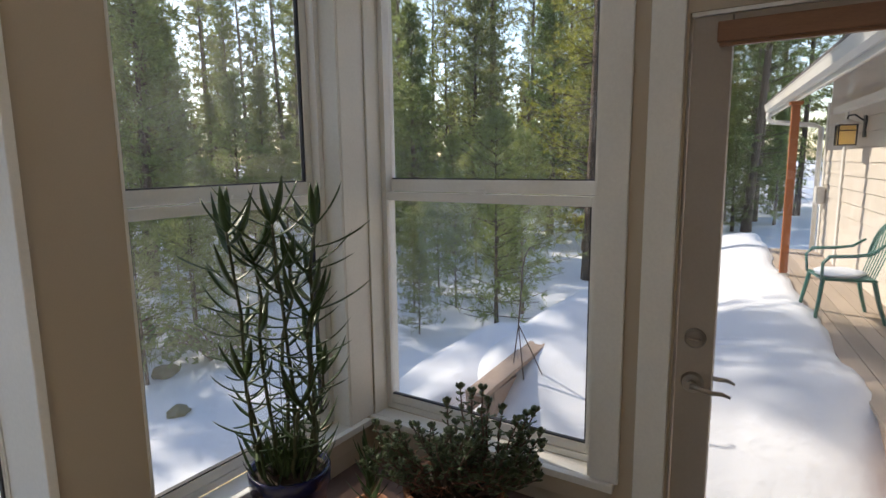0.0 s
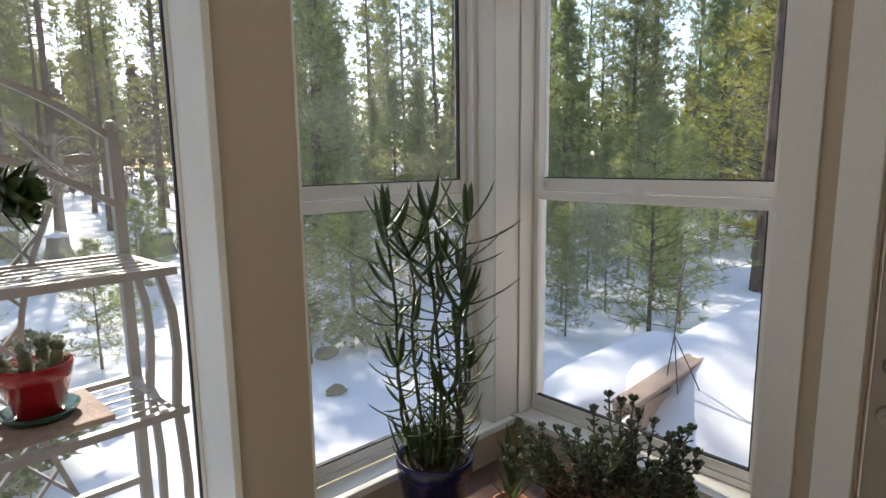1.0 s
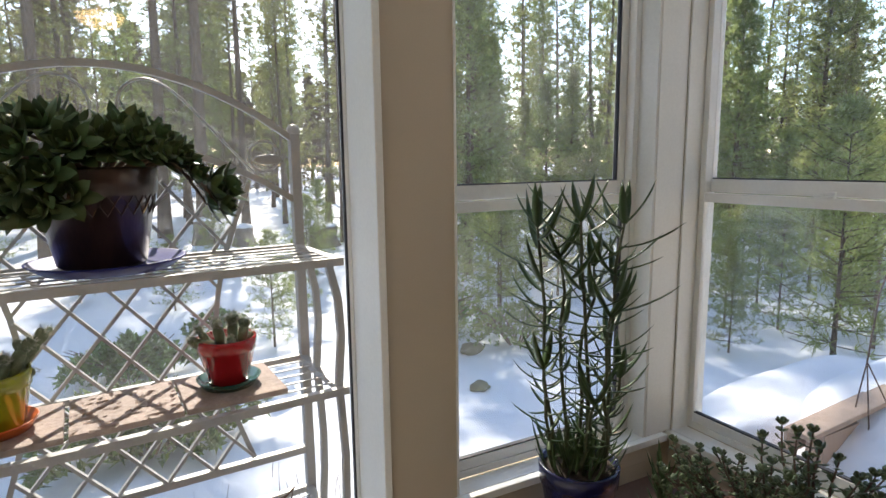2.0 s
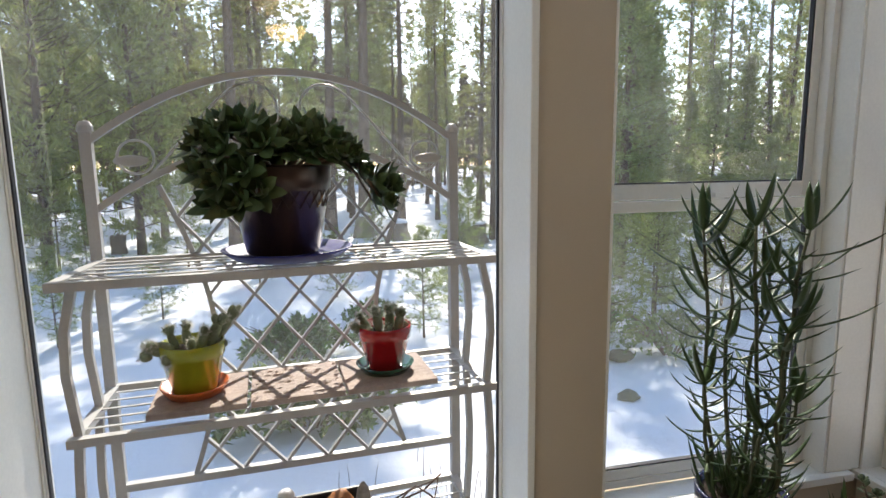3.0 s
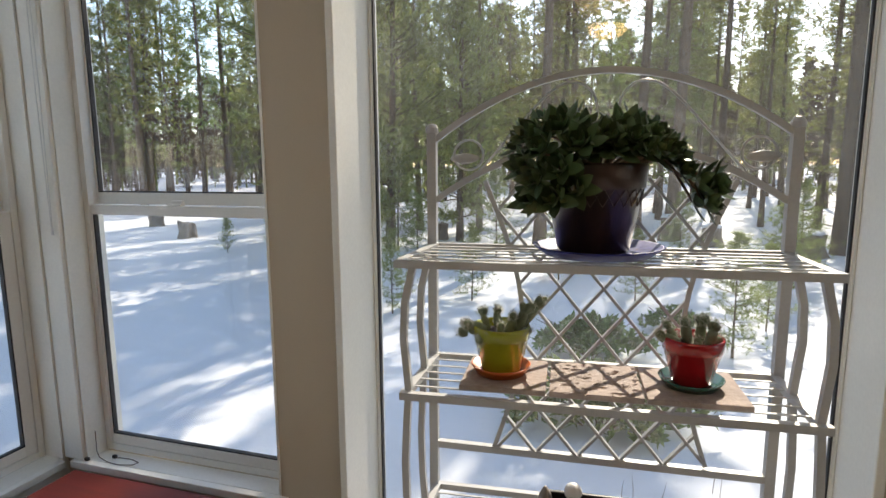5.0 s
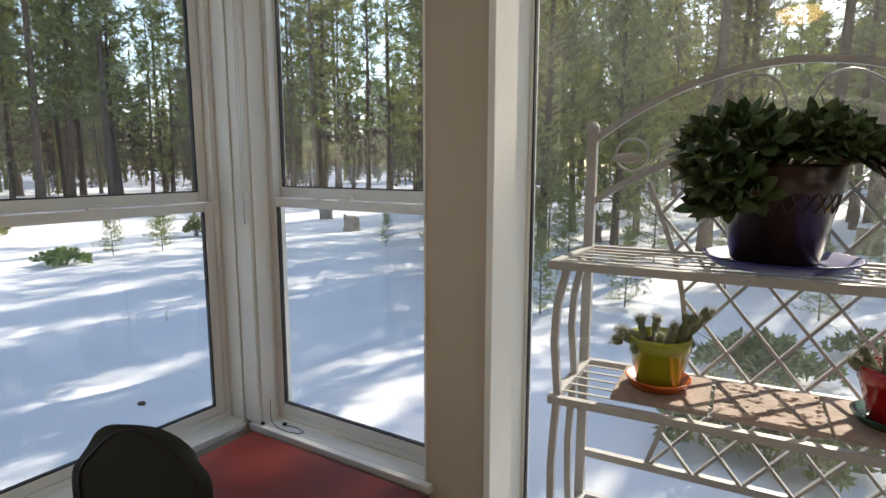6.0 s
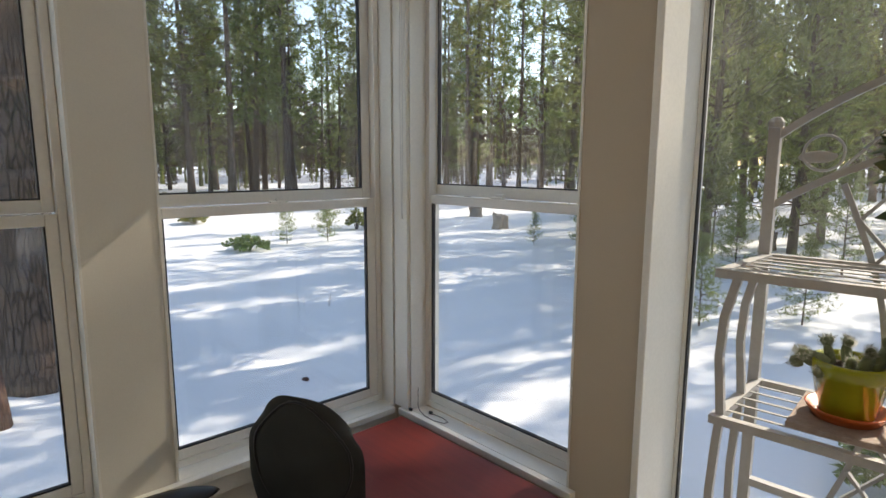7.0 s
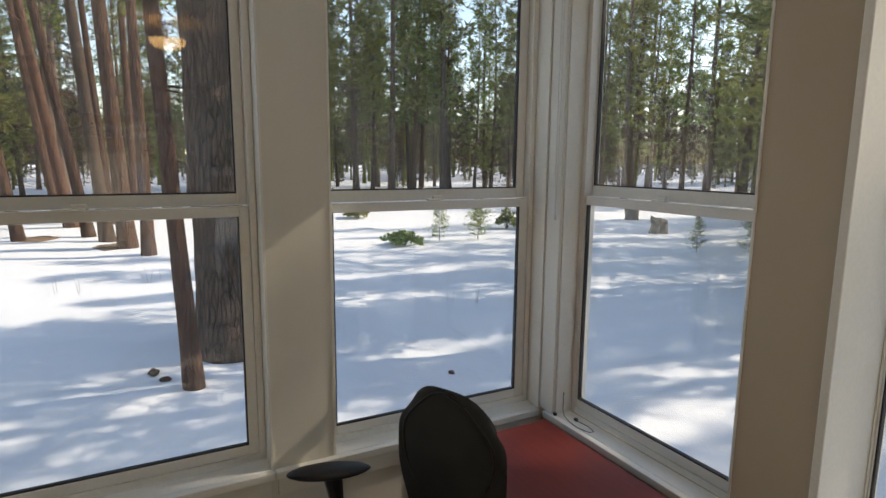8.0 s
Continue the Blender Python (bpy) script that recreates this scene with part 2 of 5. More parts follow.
def thing(name, m, label, category, group="", kind=""):
    ob = new(name)
    ob.empty_display_size = 0.1
    ob.matrix_basis = m
    return tagged(ob, label, category, group, kind)


def box(bm, x0, x1, y0, y1, z0, z1, bevel=0.0):
    m = Matrix.Translation(((x0 + x1) / 2, (y0 + y1) / 2, (z0 + z1) / 2)) @ Matrix.Diagonal((x1 - x0, y1 - y0, z1 - z0, 1))
    v = bmesh.ops.create_cube(bm, size=1, matrix=m)["verts"]
    if bevel:
        edges = list({e for q in v for e in q.link_edges})
        bmesh.ops.bevel(bm, geom=edges, offset=bevel, segments=2, affect="EDGES", profile=0.5)
    return bm


def boxes(*rows, bevel=0.0):
    bm = bmesh.new()
    for r in rows:
        box(bm, *r, bevel=bevel)
    return bm


def sweep(bm, pts, radius, sides=8, closed=False, turn=0.0, flat=1.0):
    """A tube along a line of points; radius is a number or a list; flat squashes it across."""
    pts = [Vector(p) for p in pts]
    n = len(pts)
    rad = radius if isinstance(radius, (list, tuple)) else [radius] * n
    rings, ref = [], None
    for i, p in enumerate(pts):
        if closed:
            d = pts[(i + 1) % n] - pts[i - 1]
        else:
            d = pts[min(i + 1, n - 1)] - pts[max(i - 1, 0)]
        d.normalize()
        if ref is None:
            ref = d.cross(Vector((0, 0, 1)) if abs(d.z) < 0.9 else Vector((0, 1, 0)))
        ref = (ref - d * ref.dot(d)).normalized()
        other = d.cross(ref)
        ring = []
        for k in range(sides):
            a = turn + 2 * math.pi * k / sides
            ring.append(bm.verts.new(p + (ref * math.cos(a) + other * math.sin(a) * flat) * rad[i]))
        rings.append(ring)
    for i in range(n if closed else n - 1):
        a, b = rings[i], rings[(i + 1) % n]
        for k in range(sides):
            bm.faces.new((a[k], a[(k + 1) % sides], b[(k + 1) % sides], b[k]))
    if not closed:
        bm.faces.new(list(reversed(rings[0])))
        bm.faces.new(rings[-1])
    return bm


def bar(bm, pts, w):
    return sweep(bm, pts, w * 0.7071, 4, turn=math.pi / 4)


def lathe(bm, profile, segs=32, cx=0.0, cy=0.0):
    """A turned shape from (radius, height) pairs; closed where the radius is 0."""
    rings = []
    for r, z in profile:
        if r < 1e-6:
            rings.append([bm.verts.new((cx, cy, z))])
        else:
            rings.append([bm.verts.new((cx + r * math.cos(2 * math.pi * k / segs), cy + r * math.sin(2 * math.pi * k / segs), z)) for k in range(segs)])
    for a, b in zip(rings, rings[1:]):
        for k in range(segs):
            q = [a[k % len(a)], a[(k + 1) % len(a)], b[(k + 1) % len(b)], b[k % len(b)]]
            q = list(dict.fromkeys(q))
            if len(q) > 2:
                bm.faces.new(q)
    return bm


def lump(bm, c, r, seed=0, rough=0.2, sub=2):
    """An uneven rounded lump; r is a triple of half sizes."""
    v = bmesh.ops.create_icosphere(bm, subdivisions=sub, radius=1.0)["verts"]
    for q in v:
        k = 1 + rough * noise.noise(q.co * 1.7 + Vector((seed * 3.1, seed, 0)))
        q.co = Vector(c) + Vector((q.co.x * r[0] * k, q.co.y * r[1] * k, q.co.z * r[2] * k))
    return bm


def step(a, b, v):
    q = min(1.0, max(0.0, (v - a) / (b - a)))
    return q * q * (3 - 2 * q)


def clear_shadow(ob):
    ob.visible_shadow = False
    return ob


# the room: walls, openings, floor and ceiling
N_IN, N_OUT, E_IN, E_OUT, W_IN, W_OUT, S_IN, TOP = 1.573, 1.733, 1.864, 2.024, -1.994, -2.154, -3.6, 2.5
SILL, HEAD, LOW = 0.55, 2.42, -0.62


def wall(name, axis, inner, outer, ends, holes, label, paint=None):
    """A wall along one axis with openings (from, to, bottom, top)."""
    bm, paint = bmesh.new(), paint or WALL

    def block(a, b, z0, z1):
        lo, hi = min(inner, outer), max(inner, outer)
        if axis == "x":
            box(bm, a, b, lo, hi, z0, z1)
        else:
            box(bm, lo, hi, a, b, z0, z1)
    at = ends[0]
    for a, b, z0, z1 in sorted(holes):
        block(at, a, LOW, TOP)
        block(a, b, LOW, z0)
        block(a, b, z1, TOP)
        at = b
    block(at, ends[1], LOW, TOP)
    return tagged(part(name, bm, paint), label, "wall", kind="structure")


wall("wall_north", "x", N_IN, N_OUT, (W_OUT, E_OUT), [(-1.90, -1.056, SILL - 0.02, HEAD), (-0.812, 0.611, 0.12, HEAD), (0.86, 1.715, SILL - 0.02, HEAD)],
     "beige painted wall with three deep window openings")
wall("wall_west", "y", W_IN, W_OUT, (S_IN, N_IN), [(-0.70, 0.377, SILL - 0.02, HEAD), (0.60, 1.555, SILL - 0.02, HEAD)], "painted wall with two window openings, daylight put into its pale colour", WALL_LIT)
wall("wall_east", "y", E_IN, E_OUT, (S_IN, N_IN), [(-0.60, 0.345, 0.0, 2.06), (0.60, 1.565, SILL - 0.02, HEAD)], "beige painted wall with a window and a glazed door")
# unseen wall in the lightened paint, to throw more light back indoors
wall("wall_south", "x", S_IN, S_IN - 0.16, (W_OUT, E_OUT), [], "plain painted wall closing the room, lightened to bounce light", WALL_LIT)
floor = tagged(part("floor", boxes((W_IN, E_IN, S_IN, N_IN, -0.12, -0.012)), FLOORING), "grey-brown oak plank floor of the room", "floor", kind="structure")
tagged(part("ceiling", boxes((W_OUT, E_OUT, S_IN - 0.16, N_OUT, TOP, TOP + 0.12)), CEIL), "plain white painted ceiling", "ceiling", kind="structure")
tagged(part("roof", boxes((W_OUT - 0.35, E_OUT + 0.2, S_IN - 0.4, N_OUT + 0.14, TOP + 0.13, TOP + 0.3)), ROOF), "dark shingled roof over the room", "roof", kind="structure")


def window_unit(name, m, a0, a1, g0, g1, z0, z1, split=True, label="", bead=False, inset=0.09, mid=1.487, rail=0.088):
    """A window in its opening; x along the wall seen from inside, y outwards, 0 at the wall's inner face. g0 and g1 are the edges of the glass."""
    w = thing(name, m, label, "window", kind="structure")
    e = 0.012 if bead else 0.0035
    jam = boxes((a0, a0 + 0.008, -e, inset, z0, z1), (a1 - 0.008, a1, -e, inset, z0, z1), (a0 + 0.008, a1 - 0.008, -e, inset, z1 - 0.008, z1))
    part("jamb_lining", jam, WHITE, w)
    if bead:
        for s, x in ((-1, a0), (1, a1)):
            part("corner_bead", boxes((x - 0.012, x + 0.012, -0.022, -0.0125, z0, z1), bevel=0.004), WHITE, w)
    slim = 0.006 if bead else 0.024
    fl, fr = a0 + 0.009, a1 - 0.009
    if bead:
        part("outer_box", boxes((a0 - 0.03, a0 - 0.001, 0.161, inset + 0.06, z0 - 0.03, z1 + 0.03), (a1 + 0.001, a1 + 0.03, 0.161, inset + 0.06, z0 - 0.03, z1 + 0.03),
                                (a0, a1, 0.161, inset + 0.06, z1 + 0.001, z1 + 0.03), (a0, a1, 0.161, inset + 0.06, z0 - 0.03, z0 - 0.001)), WHITE, w)
        part("bottom_board", boxes((a0 + 0.009, a1 - 0.009, 0.0, inset - 0.036, z0 - 0.02, z0 + 0.005)), WHITE, w)
    bot = z0 + 0.006
    fo = boxes((fl, fl + slim, inset - 0.009, inset + 0.05, bot, z1 - 0.009), (fr - slim, fr, inset - 0.009, inset + 0.05, bot, z1 - 0.009),
               (fl + slim, fr - slim, inset - 0.009, inset + 0.05, bot, bot + 0.026), (fl + slim, fr - slim, inset - 0.009, inset + 0.05, z1 - 0.034, z1 - 0.009), bevel=0.002)
    part("window_frame", fo, VINYL, w)

    def sash(y, s0, s1, gb, gt, sname):
        sb = boxes((fl + slim + 0.001, g0, y, y + 0.03, s0, s1), (g1, fr - slim - 0.001, y, y + 0.03, s0, s1), (g0, g1, y, y + 0.03, s0, gb), (g0, g1, y, y + 0.03, gt, s1), bevel=0.003)
        so = part(sname, sb, VINYL, w)
        part("gasket", boxes((g0, g0 + 0.005, y + 0.004, y + 0.022, gb, gt), (g1 - 0.005, g1, y + 0.004, y + 0.022, gb, gt),
                             (g0 + 0.005, g1 - 0.005, y + 0.004, y + 0.022, gb, gb + 0.005)), GASKET, so)
        clear_shadow(part("pane", boxes((g0 + 0.001, g1 - 0.001, y + 0.013, y + 0.017, gb + 0.001, gt - 0.001)), GLASS, so))
        return so
    if split:
        sash(inset - 0.005, bot + 0.027, mid + 0.036, 0.62, mid, "lower_sash")
        up = sash(inset + 0.028, mid + 0.037, z1 - 0.035, mid + rail, z1 - 0.075, "upper_sash")
        c = (g0 + g1) / 2
        lk = boxes((c - 0.03, c + 0.03, inset - 0.012, inset + 0.012, mid + 0.0365, mid + 0.044), (c - 0.006, c + 0.034, inset - 0.01, inset + 0.004, mid + 0.0445, mid + 0.056), bevel=0.002)
        part("sash_lock", lk, VINYL, w)
    else:
        sash(inset - 0.005, bot + 0.027, z1 - 0.035, bot + 0.08, z1 - 0.08, "fixed_sash")
    return w


north = pose(0, N_IN, 0)
west = pose(W_IN, 0, 0, 0, 0, 90)
east = pose(E_IN, 0, 0, 0, 0, -90)
HUNG = "white vinyl single-hung window in a deep opening"
window_unit("window_1", east, -1.565, -0.60, -1.539, -0.646, SILL, HEAD, label=HUNG)
window_unit("window_2", north, 0.86, 1.715, 0.914, 1.647, SILL, HEAD, label=HUNG)
window_unit("window_3", north, -0.812, 0.611, -0.792, 0.592, 0.12, HEAD, False, "tall white fixed picture window in a deep boxed-out opening", True, 0.235)
window_unit("window_4", north, -1.90, -1.056, -1.860, -1.108, SILL, HEAD, label=HUNG, mid=1.475, rail=0.08)
window_unit("window_5", west, 0.60, 1.555, 0.638, 1.480, SILL, HEAD, label=HUNG, mid=1.456, rail=0.08)
window_unit("window_6", west, -0.70, 0.377, -0.64, 0.310, SILL, HEAD, label=HUNG, mid=1.455, rail=0.078)


# stools and aprons under the windows, corner boards and casings
def stool(name, m, a0, a1, end0=0.03, end1=0.03):
    t = thing(name, m, "white painted wooden window sill", "window sill", kind="structure")
    part("sill_board", boxes((a0 + 0.001, a1 - 0.001, -0.002, 0.080, SILL - 0.019, SILL + 0.004), (a0 - end0, a1 + end1, -0.032, -0.003, SILL - 0.024, SILL + 0.004), bevel=0.003), WHITE, t)
    part("apron", boxes((a0 - end0 + 0.01, a1 + end1 - 0.01, -0.016, -0.002, SILL - 0.095, SILL - 0.026), bevel=0.003), WALL_LIT if m is west else WALL, t)


stool("sill_1", east, -1.565, -0.60, 0.005, 0.09)
stool("sill_2", north, 0.86, 1.715, 0.03, 0.10)
stool("sill_4", north, -1.90, -1.056, 0.05, 0.03)
stool("sill_5", west, 0.60, 1.555, 0.22, -0.02)
stool("sill_6", west, -0.70, 0.377, 0.03, 0.001)


def trim(name, label, *rows):
    tagged(part(name, boxes(*rows, bevel=0.003), WHITE), label, "trim", kind="structure")


trim("trim_corner_east", "white painted corner boards between two windows", (1.7155, 1.8605, 1.5655, 1.5725, SILL + 0.005, HEAD))
trim("trim_corner_west", "white painted corner boards between two windows", (-1.9905, -1.9005, 1.5555, 1.5725, SILL + 0.005, HEAD))
trim("trim_window_casing", "white flat casing beside the window", (1.848, 1.863, 0.498, 0.598, SILL + 0.005, HEAD + 0.1))
trim("trim_door_casing", "white flat casing beside the glazed door", (1.842, 1.863, 0.352, 0.448, 0.0, 2.16))
trim("baseboard", "white painted baseboard", (W_IN, E_IN, 1.559, 1.572, 0.0, 0.11))

# the glazed door
door = thing("door_1", pose(E_IN, 0.34, 0, 0, 0, -90), "beige painted door with one large glass pane, closed", "door", kind="structure")
part("door_stile", boxes((0.004, 0.108, 0.004, 0.048, 0.02, 2.045), bevel=0.003), DOOR, door)
part("door_stile", boxes((0.772, 0.876, 0.004, 0.048, 0.02, 2.045), bevel=0.003), DOOR, door)
part("door_rail", boxes((0.109, 0.771, 0.004, 0.048, 1.972, 2.045), bevel=0.002), DOOR, door)
part("door_rail", boxes((0.109, 0.771, 0.004, 0.048, 0.02, 0.24), bevel=0.002), DOOR, door)
clear_shadow(part("pane", boxes((0.109, 0.771, 0.02, 0.026, 0.241, 1.971)), GLASS, door))
part("door_jamb", boxes((0.878, 0.938, 0.0, 0.12, 0.0, 2.058), (0.0, 0.877, 0.0, 0.12, 2.047, 2.058)), WHITE, door)
bolt = part("deadbolt", lathe(bmesh.new(), [(0, 0.016), (0.024, 0.016), (0.030, 0.010), (0.032, 0.0), (0, 0.0)], 28), NICKEL, door, "satin nickel deadbolt with a thumb turn")
bolt.matrix_basis = pose(0.056, 0.004, 1.103, 90, 0, 0)
part("thumb_turn", boxes((-0.018, 0.018, -0.005, 0.005, 0.016, 0.030), bevel=0.003), NICKEL, bolt)
rose = part("lever_rose", lathe(bmesh.new(), [(0, 0.034), (0.012, 0.034), (0.013, 0.014), (0.028, 0.012), (0.034, 0.0), (0, 0.0)], 28), NICKEL, door)
rose.matrix_basis = pose(0.054, 0.004, 0.961, 90, 0, 0)
lev = [(0, 0.0, 0.040), (0.03, -0.002, 0.044), (0.06, -0.008, 0.044), (0.09, -0.006, 0.042), (0.112, -0.014, 0.040)]
part("lever", sweep(bmesh.new(), lev, [0.010, 0.009, 0.008, 0.007, 0.004], 8, flat=0.7), NICKEL, rose, smooth=True)
part("outer_lever", sweep(bmesh.new(), [(x, y, -z - 0.04) for x, y, z in lev], [0.010, 0.009, 0.008, 0.007, 0.004], 8, flat=0.7), NICKEL, rose, smooth=True)
blind = thing("roller_blind", pose(E_IN, 0.34, 1.965, 0, 0, -90), "brown rolled-up blind head at the top of the door glass", "blind")
part("head_rail", boxes((0.072, 0.81, -0.030, 0.003, 0.0, 0.056), bevel=0.004), BROWN, blind)
part("rolled_slats", boxes((0.078, 0.80, -0.024, -0.002, -0.010, -0.001), bevel=0.002), BROWN, blind)


# outdoors: snow-covered ground, one sheet to the horizon
def off_deck(x, y):
    """Metres outside the edge of the deck of the wing next door."""
    return (x - 7.86) * -0.148 + (y - 0.22) * 0.989


def ground_z(x, y):
    m = step(2.3, 4.2, x) * (1 - step(1.95, 3.0, y)) * (1 - step(11, 16, x))
    z = -0.55 + 0.72 * m
    if x > 2.6:
        d = off_deck(x, y) + 0.10 * noise.noise((x * 1.6, y * 1.6, 4.0)) + 0.04 * noise.noise((x * 5, y * 5, 2.0))
        z += m * (0.12 * (1 - step(0.15, 0.9, d)) - 0.45 * (1 - step(-0.22, 0.02, d)))
    far = math.hypot(x, y)
    lumps = 0.05 * noise.noise((x * 0.55, y * 0.55, 0)) + 0.022 * noise.noise((x * 1.9, y * 1.9, 7))
    lumps += 0.10 * noise.noise((x * 0.16, y * 0.16, 3)) * step(5, 12, far)
    # the drift against the garden plank, and a hollow round the old rock
    z += 0.16 * math.exp(-((x - 5.6) ** 2 / 1.6 + (y - 1.75) ** 2 / 0.16))
    return z + lumps * (1 - step(60, 200, far)) * step(0.0, 1.2, max(abs(x) - 1.2, y - 0.8))


def stretch(u):
    return math.copysign(1, u) * (7.0 * abs(u) + 0.35 * (math.exp(7.6 * abs(u)) - 1 - 7.6 * abs(u)))


def build_ground():
    n = 300
    line = [stretch(-1 + 2 * i / (n - 1)) for i in range(n)]
    xs, ys = [q + 0.5 for q in line], [q + 2.0 for q in line]
    verts = [(x, y, ground_z(x, y)) for y in ys for x in xs]
    faces = [(j * n + i, j * n + i + 1, (j + 1) * n + i + 1, (j + 1) * n + i) for j in range(n - 1) for i in range(n - 1)]
    tagged(raw("ground", verts, faces, SNOW, smooth=True), "deep sunlit snow with soft hollows between the trees", "snow", kind="structure")


build_ground()


# pines
def tri_cloud(centres, axes, length, width, blades, rng, droop=0.15, open_=0.75):
    """Tufts of narrow needles: each blade a slim triangle out of a tuft's heart."""
    c = np.repeat(centres, blades, axis=0)
    a = np.repeat(axes, blades, axis=0)
    k = len(c)
    d = a * 0.7 + rng.normal(0, open_, (k, 3))
    d /= np.linalg.norm(d, axis=1, keepdims=True)
    d[:, 2] -= droop * rng.random(k)
    side = np.cross(d, rng.normal(0, 1, (k, 3)))
    side /= np.linalg.norm(side, axis=1, keepdims=True) + 1e-9
    ln = (length * rng.uniform(0.6, 1.2, k))[:, None]
    wd = (width * rng.uniform(0.7, 1.3, k))[:, None]
    p0, p1, p2 = c - side * wd + d * ln * 0.1, c + side * wd + d * ln * 0.1, c + d * ln
    return np.stack([p0, p1, p2], 1).reshape(-1, 3)


def mesh_from_tris(name, pts, material):
    me = bpy.data.meshes.new(name)
    n = len(pts) // 3
    me.from_pydata(pts.tolist(), [], np.arange(3 * n).reshape(n, 3).tolist())
    me.materials.append(material)
    return me


def pine(seed, h, r, base, spread, branches, tufts, length, width, blades, needles, bark, label, group, sides=7, shape=0.8, dead=0, lean=0.0, rough=0.0):
    """One pine: trunk with limbs, and a crown of needle tufts."""
    rng = np.random.default_rng(seed)
    tree = thing("pine_tree", pose(0, 0, -80), label, "tree", group)
    bm = bmesh.new()
    rings = 40 if rough else 9
    bend = rng.normal(0, 0.012 * h, 2)

    def axis(t):
        return Vector((bend[0] * math.sin(t * 2.4) + lean * h * t, bend[1] * math.sin(t * 3.0), h * t))
    ts = [(i / (rings - 1)) ** 1.3 for i in range(rings)]
    line = [axis(t) for t in ts]
    line[0].z -= 0.35
    rad = [r * (1 - 0.93 * t) * (1 + 0.35 * math.exp(-t * h * 2.2)) for t in ts]
    sweep(bm, line, rad, sides)
    if rough:
        for v in bm.verts:
            k = noise.noise((v.co.x * 9 + seed, v.co.y * 9, v.co.z * 1.3))
            v.co += Vector((v.co.x - axis(max(0, v.co.z) / h).x, v.co.y - axis(max(0, v.co.z) / h).y, 0)).normalized() * k * rough
    cs, ax = [], []
    for b in range(branches):
        t = base + (1 - base) * min(0.995, (b // 5 * 5 + rng.uniform(1.2, 3.8)) / branches) ** 0.9
        up = (t - base) / (1 - base)
        ln = spread * ((1 - up) ** shape * 0.93 + 0.07) * rng.uniform(0.5, 1.15) * (0.55 + 0.45 * min(1, up * 5 + 0.2))
        az = rng.uniform(0, 2 * math.pi)
        rise = rng.uniform(-0.15, 0.25) + 0.55 * up
        d = Vector((math.cos(az), math.sin(az), rise)).normalized()
        p = axis(t)
        end = p + d * ln + Vector((0, 0, 0.10 * ln))
        if ln > 0.15:
            sweep(bm, [p, p + d * ln * 0.55, end], [max(0.006, r * 0.16 * (1 - up * 0.7)), max(0.004, r * 0.10 * (1 - up * 0.7)), 0.003], 3)
        for k in range(tufts):
            s = 0.25 + 0.75 * (k + rng.random()) / tufts
            q = p + d * (ln * s) + Vector((0, 0, 0.10 * ln * s * s))
            spreadout = rng.normal(0, 0.125 * ln * s + 0.02, 3)
            cs.append((q.x + spreadout[0], q.y + spreadout[1], q.z + spreadout[2] * 0.45))
            ax.append((d.x, d.y, d.z + 0.35))
    for b in range(dead):
        t = rng.uniform(0.35 * base, base)
        az, ln = rng.uniform(0, 2 * math.pi), rng.uniform(0.3, 1.0) * spread * 0.6
        p = axis(t)
        d = Vector((math.cos(az), math.sin(az), rng.uniform(-0.35, 0.15)))
        sweep(bm, [p, p + d * ln * 0.6, p + d * ln + Vector((0, 0, -0.12 * ln))], [0.014, 0.009, 0.003], 3)
    part("trunk", bm, bark, tree, smooth=True)
    pts = tri_cloud(np.array(cs), np.array(ax), length, width, blades, rng)
    crown = new("crown", mesh_from_tris("crown", pts, needles))
    crown.parent = tree
    return tree


POLE = "tall slim lodgepole pine rising out of the snow"
FIR = "bushy green young pine standing in the snow"
SAP = "small pine sapling poking out of the snow"
BIG = "big old ponderosa pine with plated reddish bark"
far_kinds = [pine(10 + i, 17 + i, 0.16, 0.20, 2.2, 115, 5, 0.40, 0.042, 7, NEEDLE, BARK_G, POLE, "pines of the forest", 6, 0.6, 14) for i in range(3)]
mid_kinds = [pine(20 + i, 13 + 1.5 * i, 0.13, 0.10, 2.1, 150, 7, 0.25, 0.020, 6, NEEDLE, BARK_G, POLE, "pines of the forest", 7, 0.65, 14) for i in range(3)]
fir_kinds = [pine(30 + i, 6.0 + 0.8 * i, 0.085, 0.06, 1.35, 240, 6, 0.19, 0.016, 8, NEEDLE_B, BARK_G, FIR, "young pines", 7, 0.75) for i in range(2)]
back_kinds = [pine(90 + i, 13 + 2 * i, 0.15, 0.16, 2.2, 70, 3, 0.95, 0.11, 6, NEEDLE, BARK_G, POLE, "pines of the forest", 4, 0.7) for i in range(2)]
brush_kinds = [pine(95 + i, 5.5 + i, 0.07, 0.04, 1.3, 75, 3, 0.34, 0.036, 6, NEEDLE_B, BARK_G, FIR, "young pines", 5, 0.75) for i in range(2)]
gold_kind = pine(40, 8.6, 0.13, 0.05, 2.1, 300, 10, 0.15, 0.012, 10, NEEDLE_Y, BARK_G, "bushy pine with sunlight put into its yellow-green needle colour", "young pines", 7, 0.7)
sap_kinds = [pine(50 + i, 2.3, 0.022, 0.10, 0.95, 84, 7, 0.125, 0.0055, 10, NEEDLE_B, BARK_G, SAP, "pine saplings", 6, 0.8) for i in range(3)]
bare_kind = pine(60, 15, 0.15, 0.45, 1.5, 130, 4, 0.30, 0.028, 8, NEEDLE, BARK_G, POLE, "pines of the forest", 7, 0.7, 60)
# an added pine, there for its shadow; its crown starts above the view
added_shade_kind = pine(61, 13, 0.14, 0.31, 1.5, 130, 5, 0.30, 0.026, 7, NEEDLE, BARK_G, POLE, "pines of the forest", 7, 0.7)
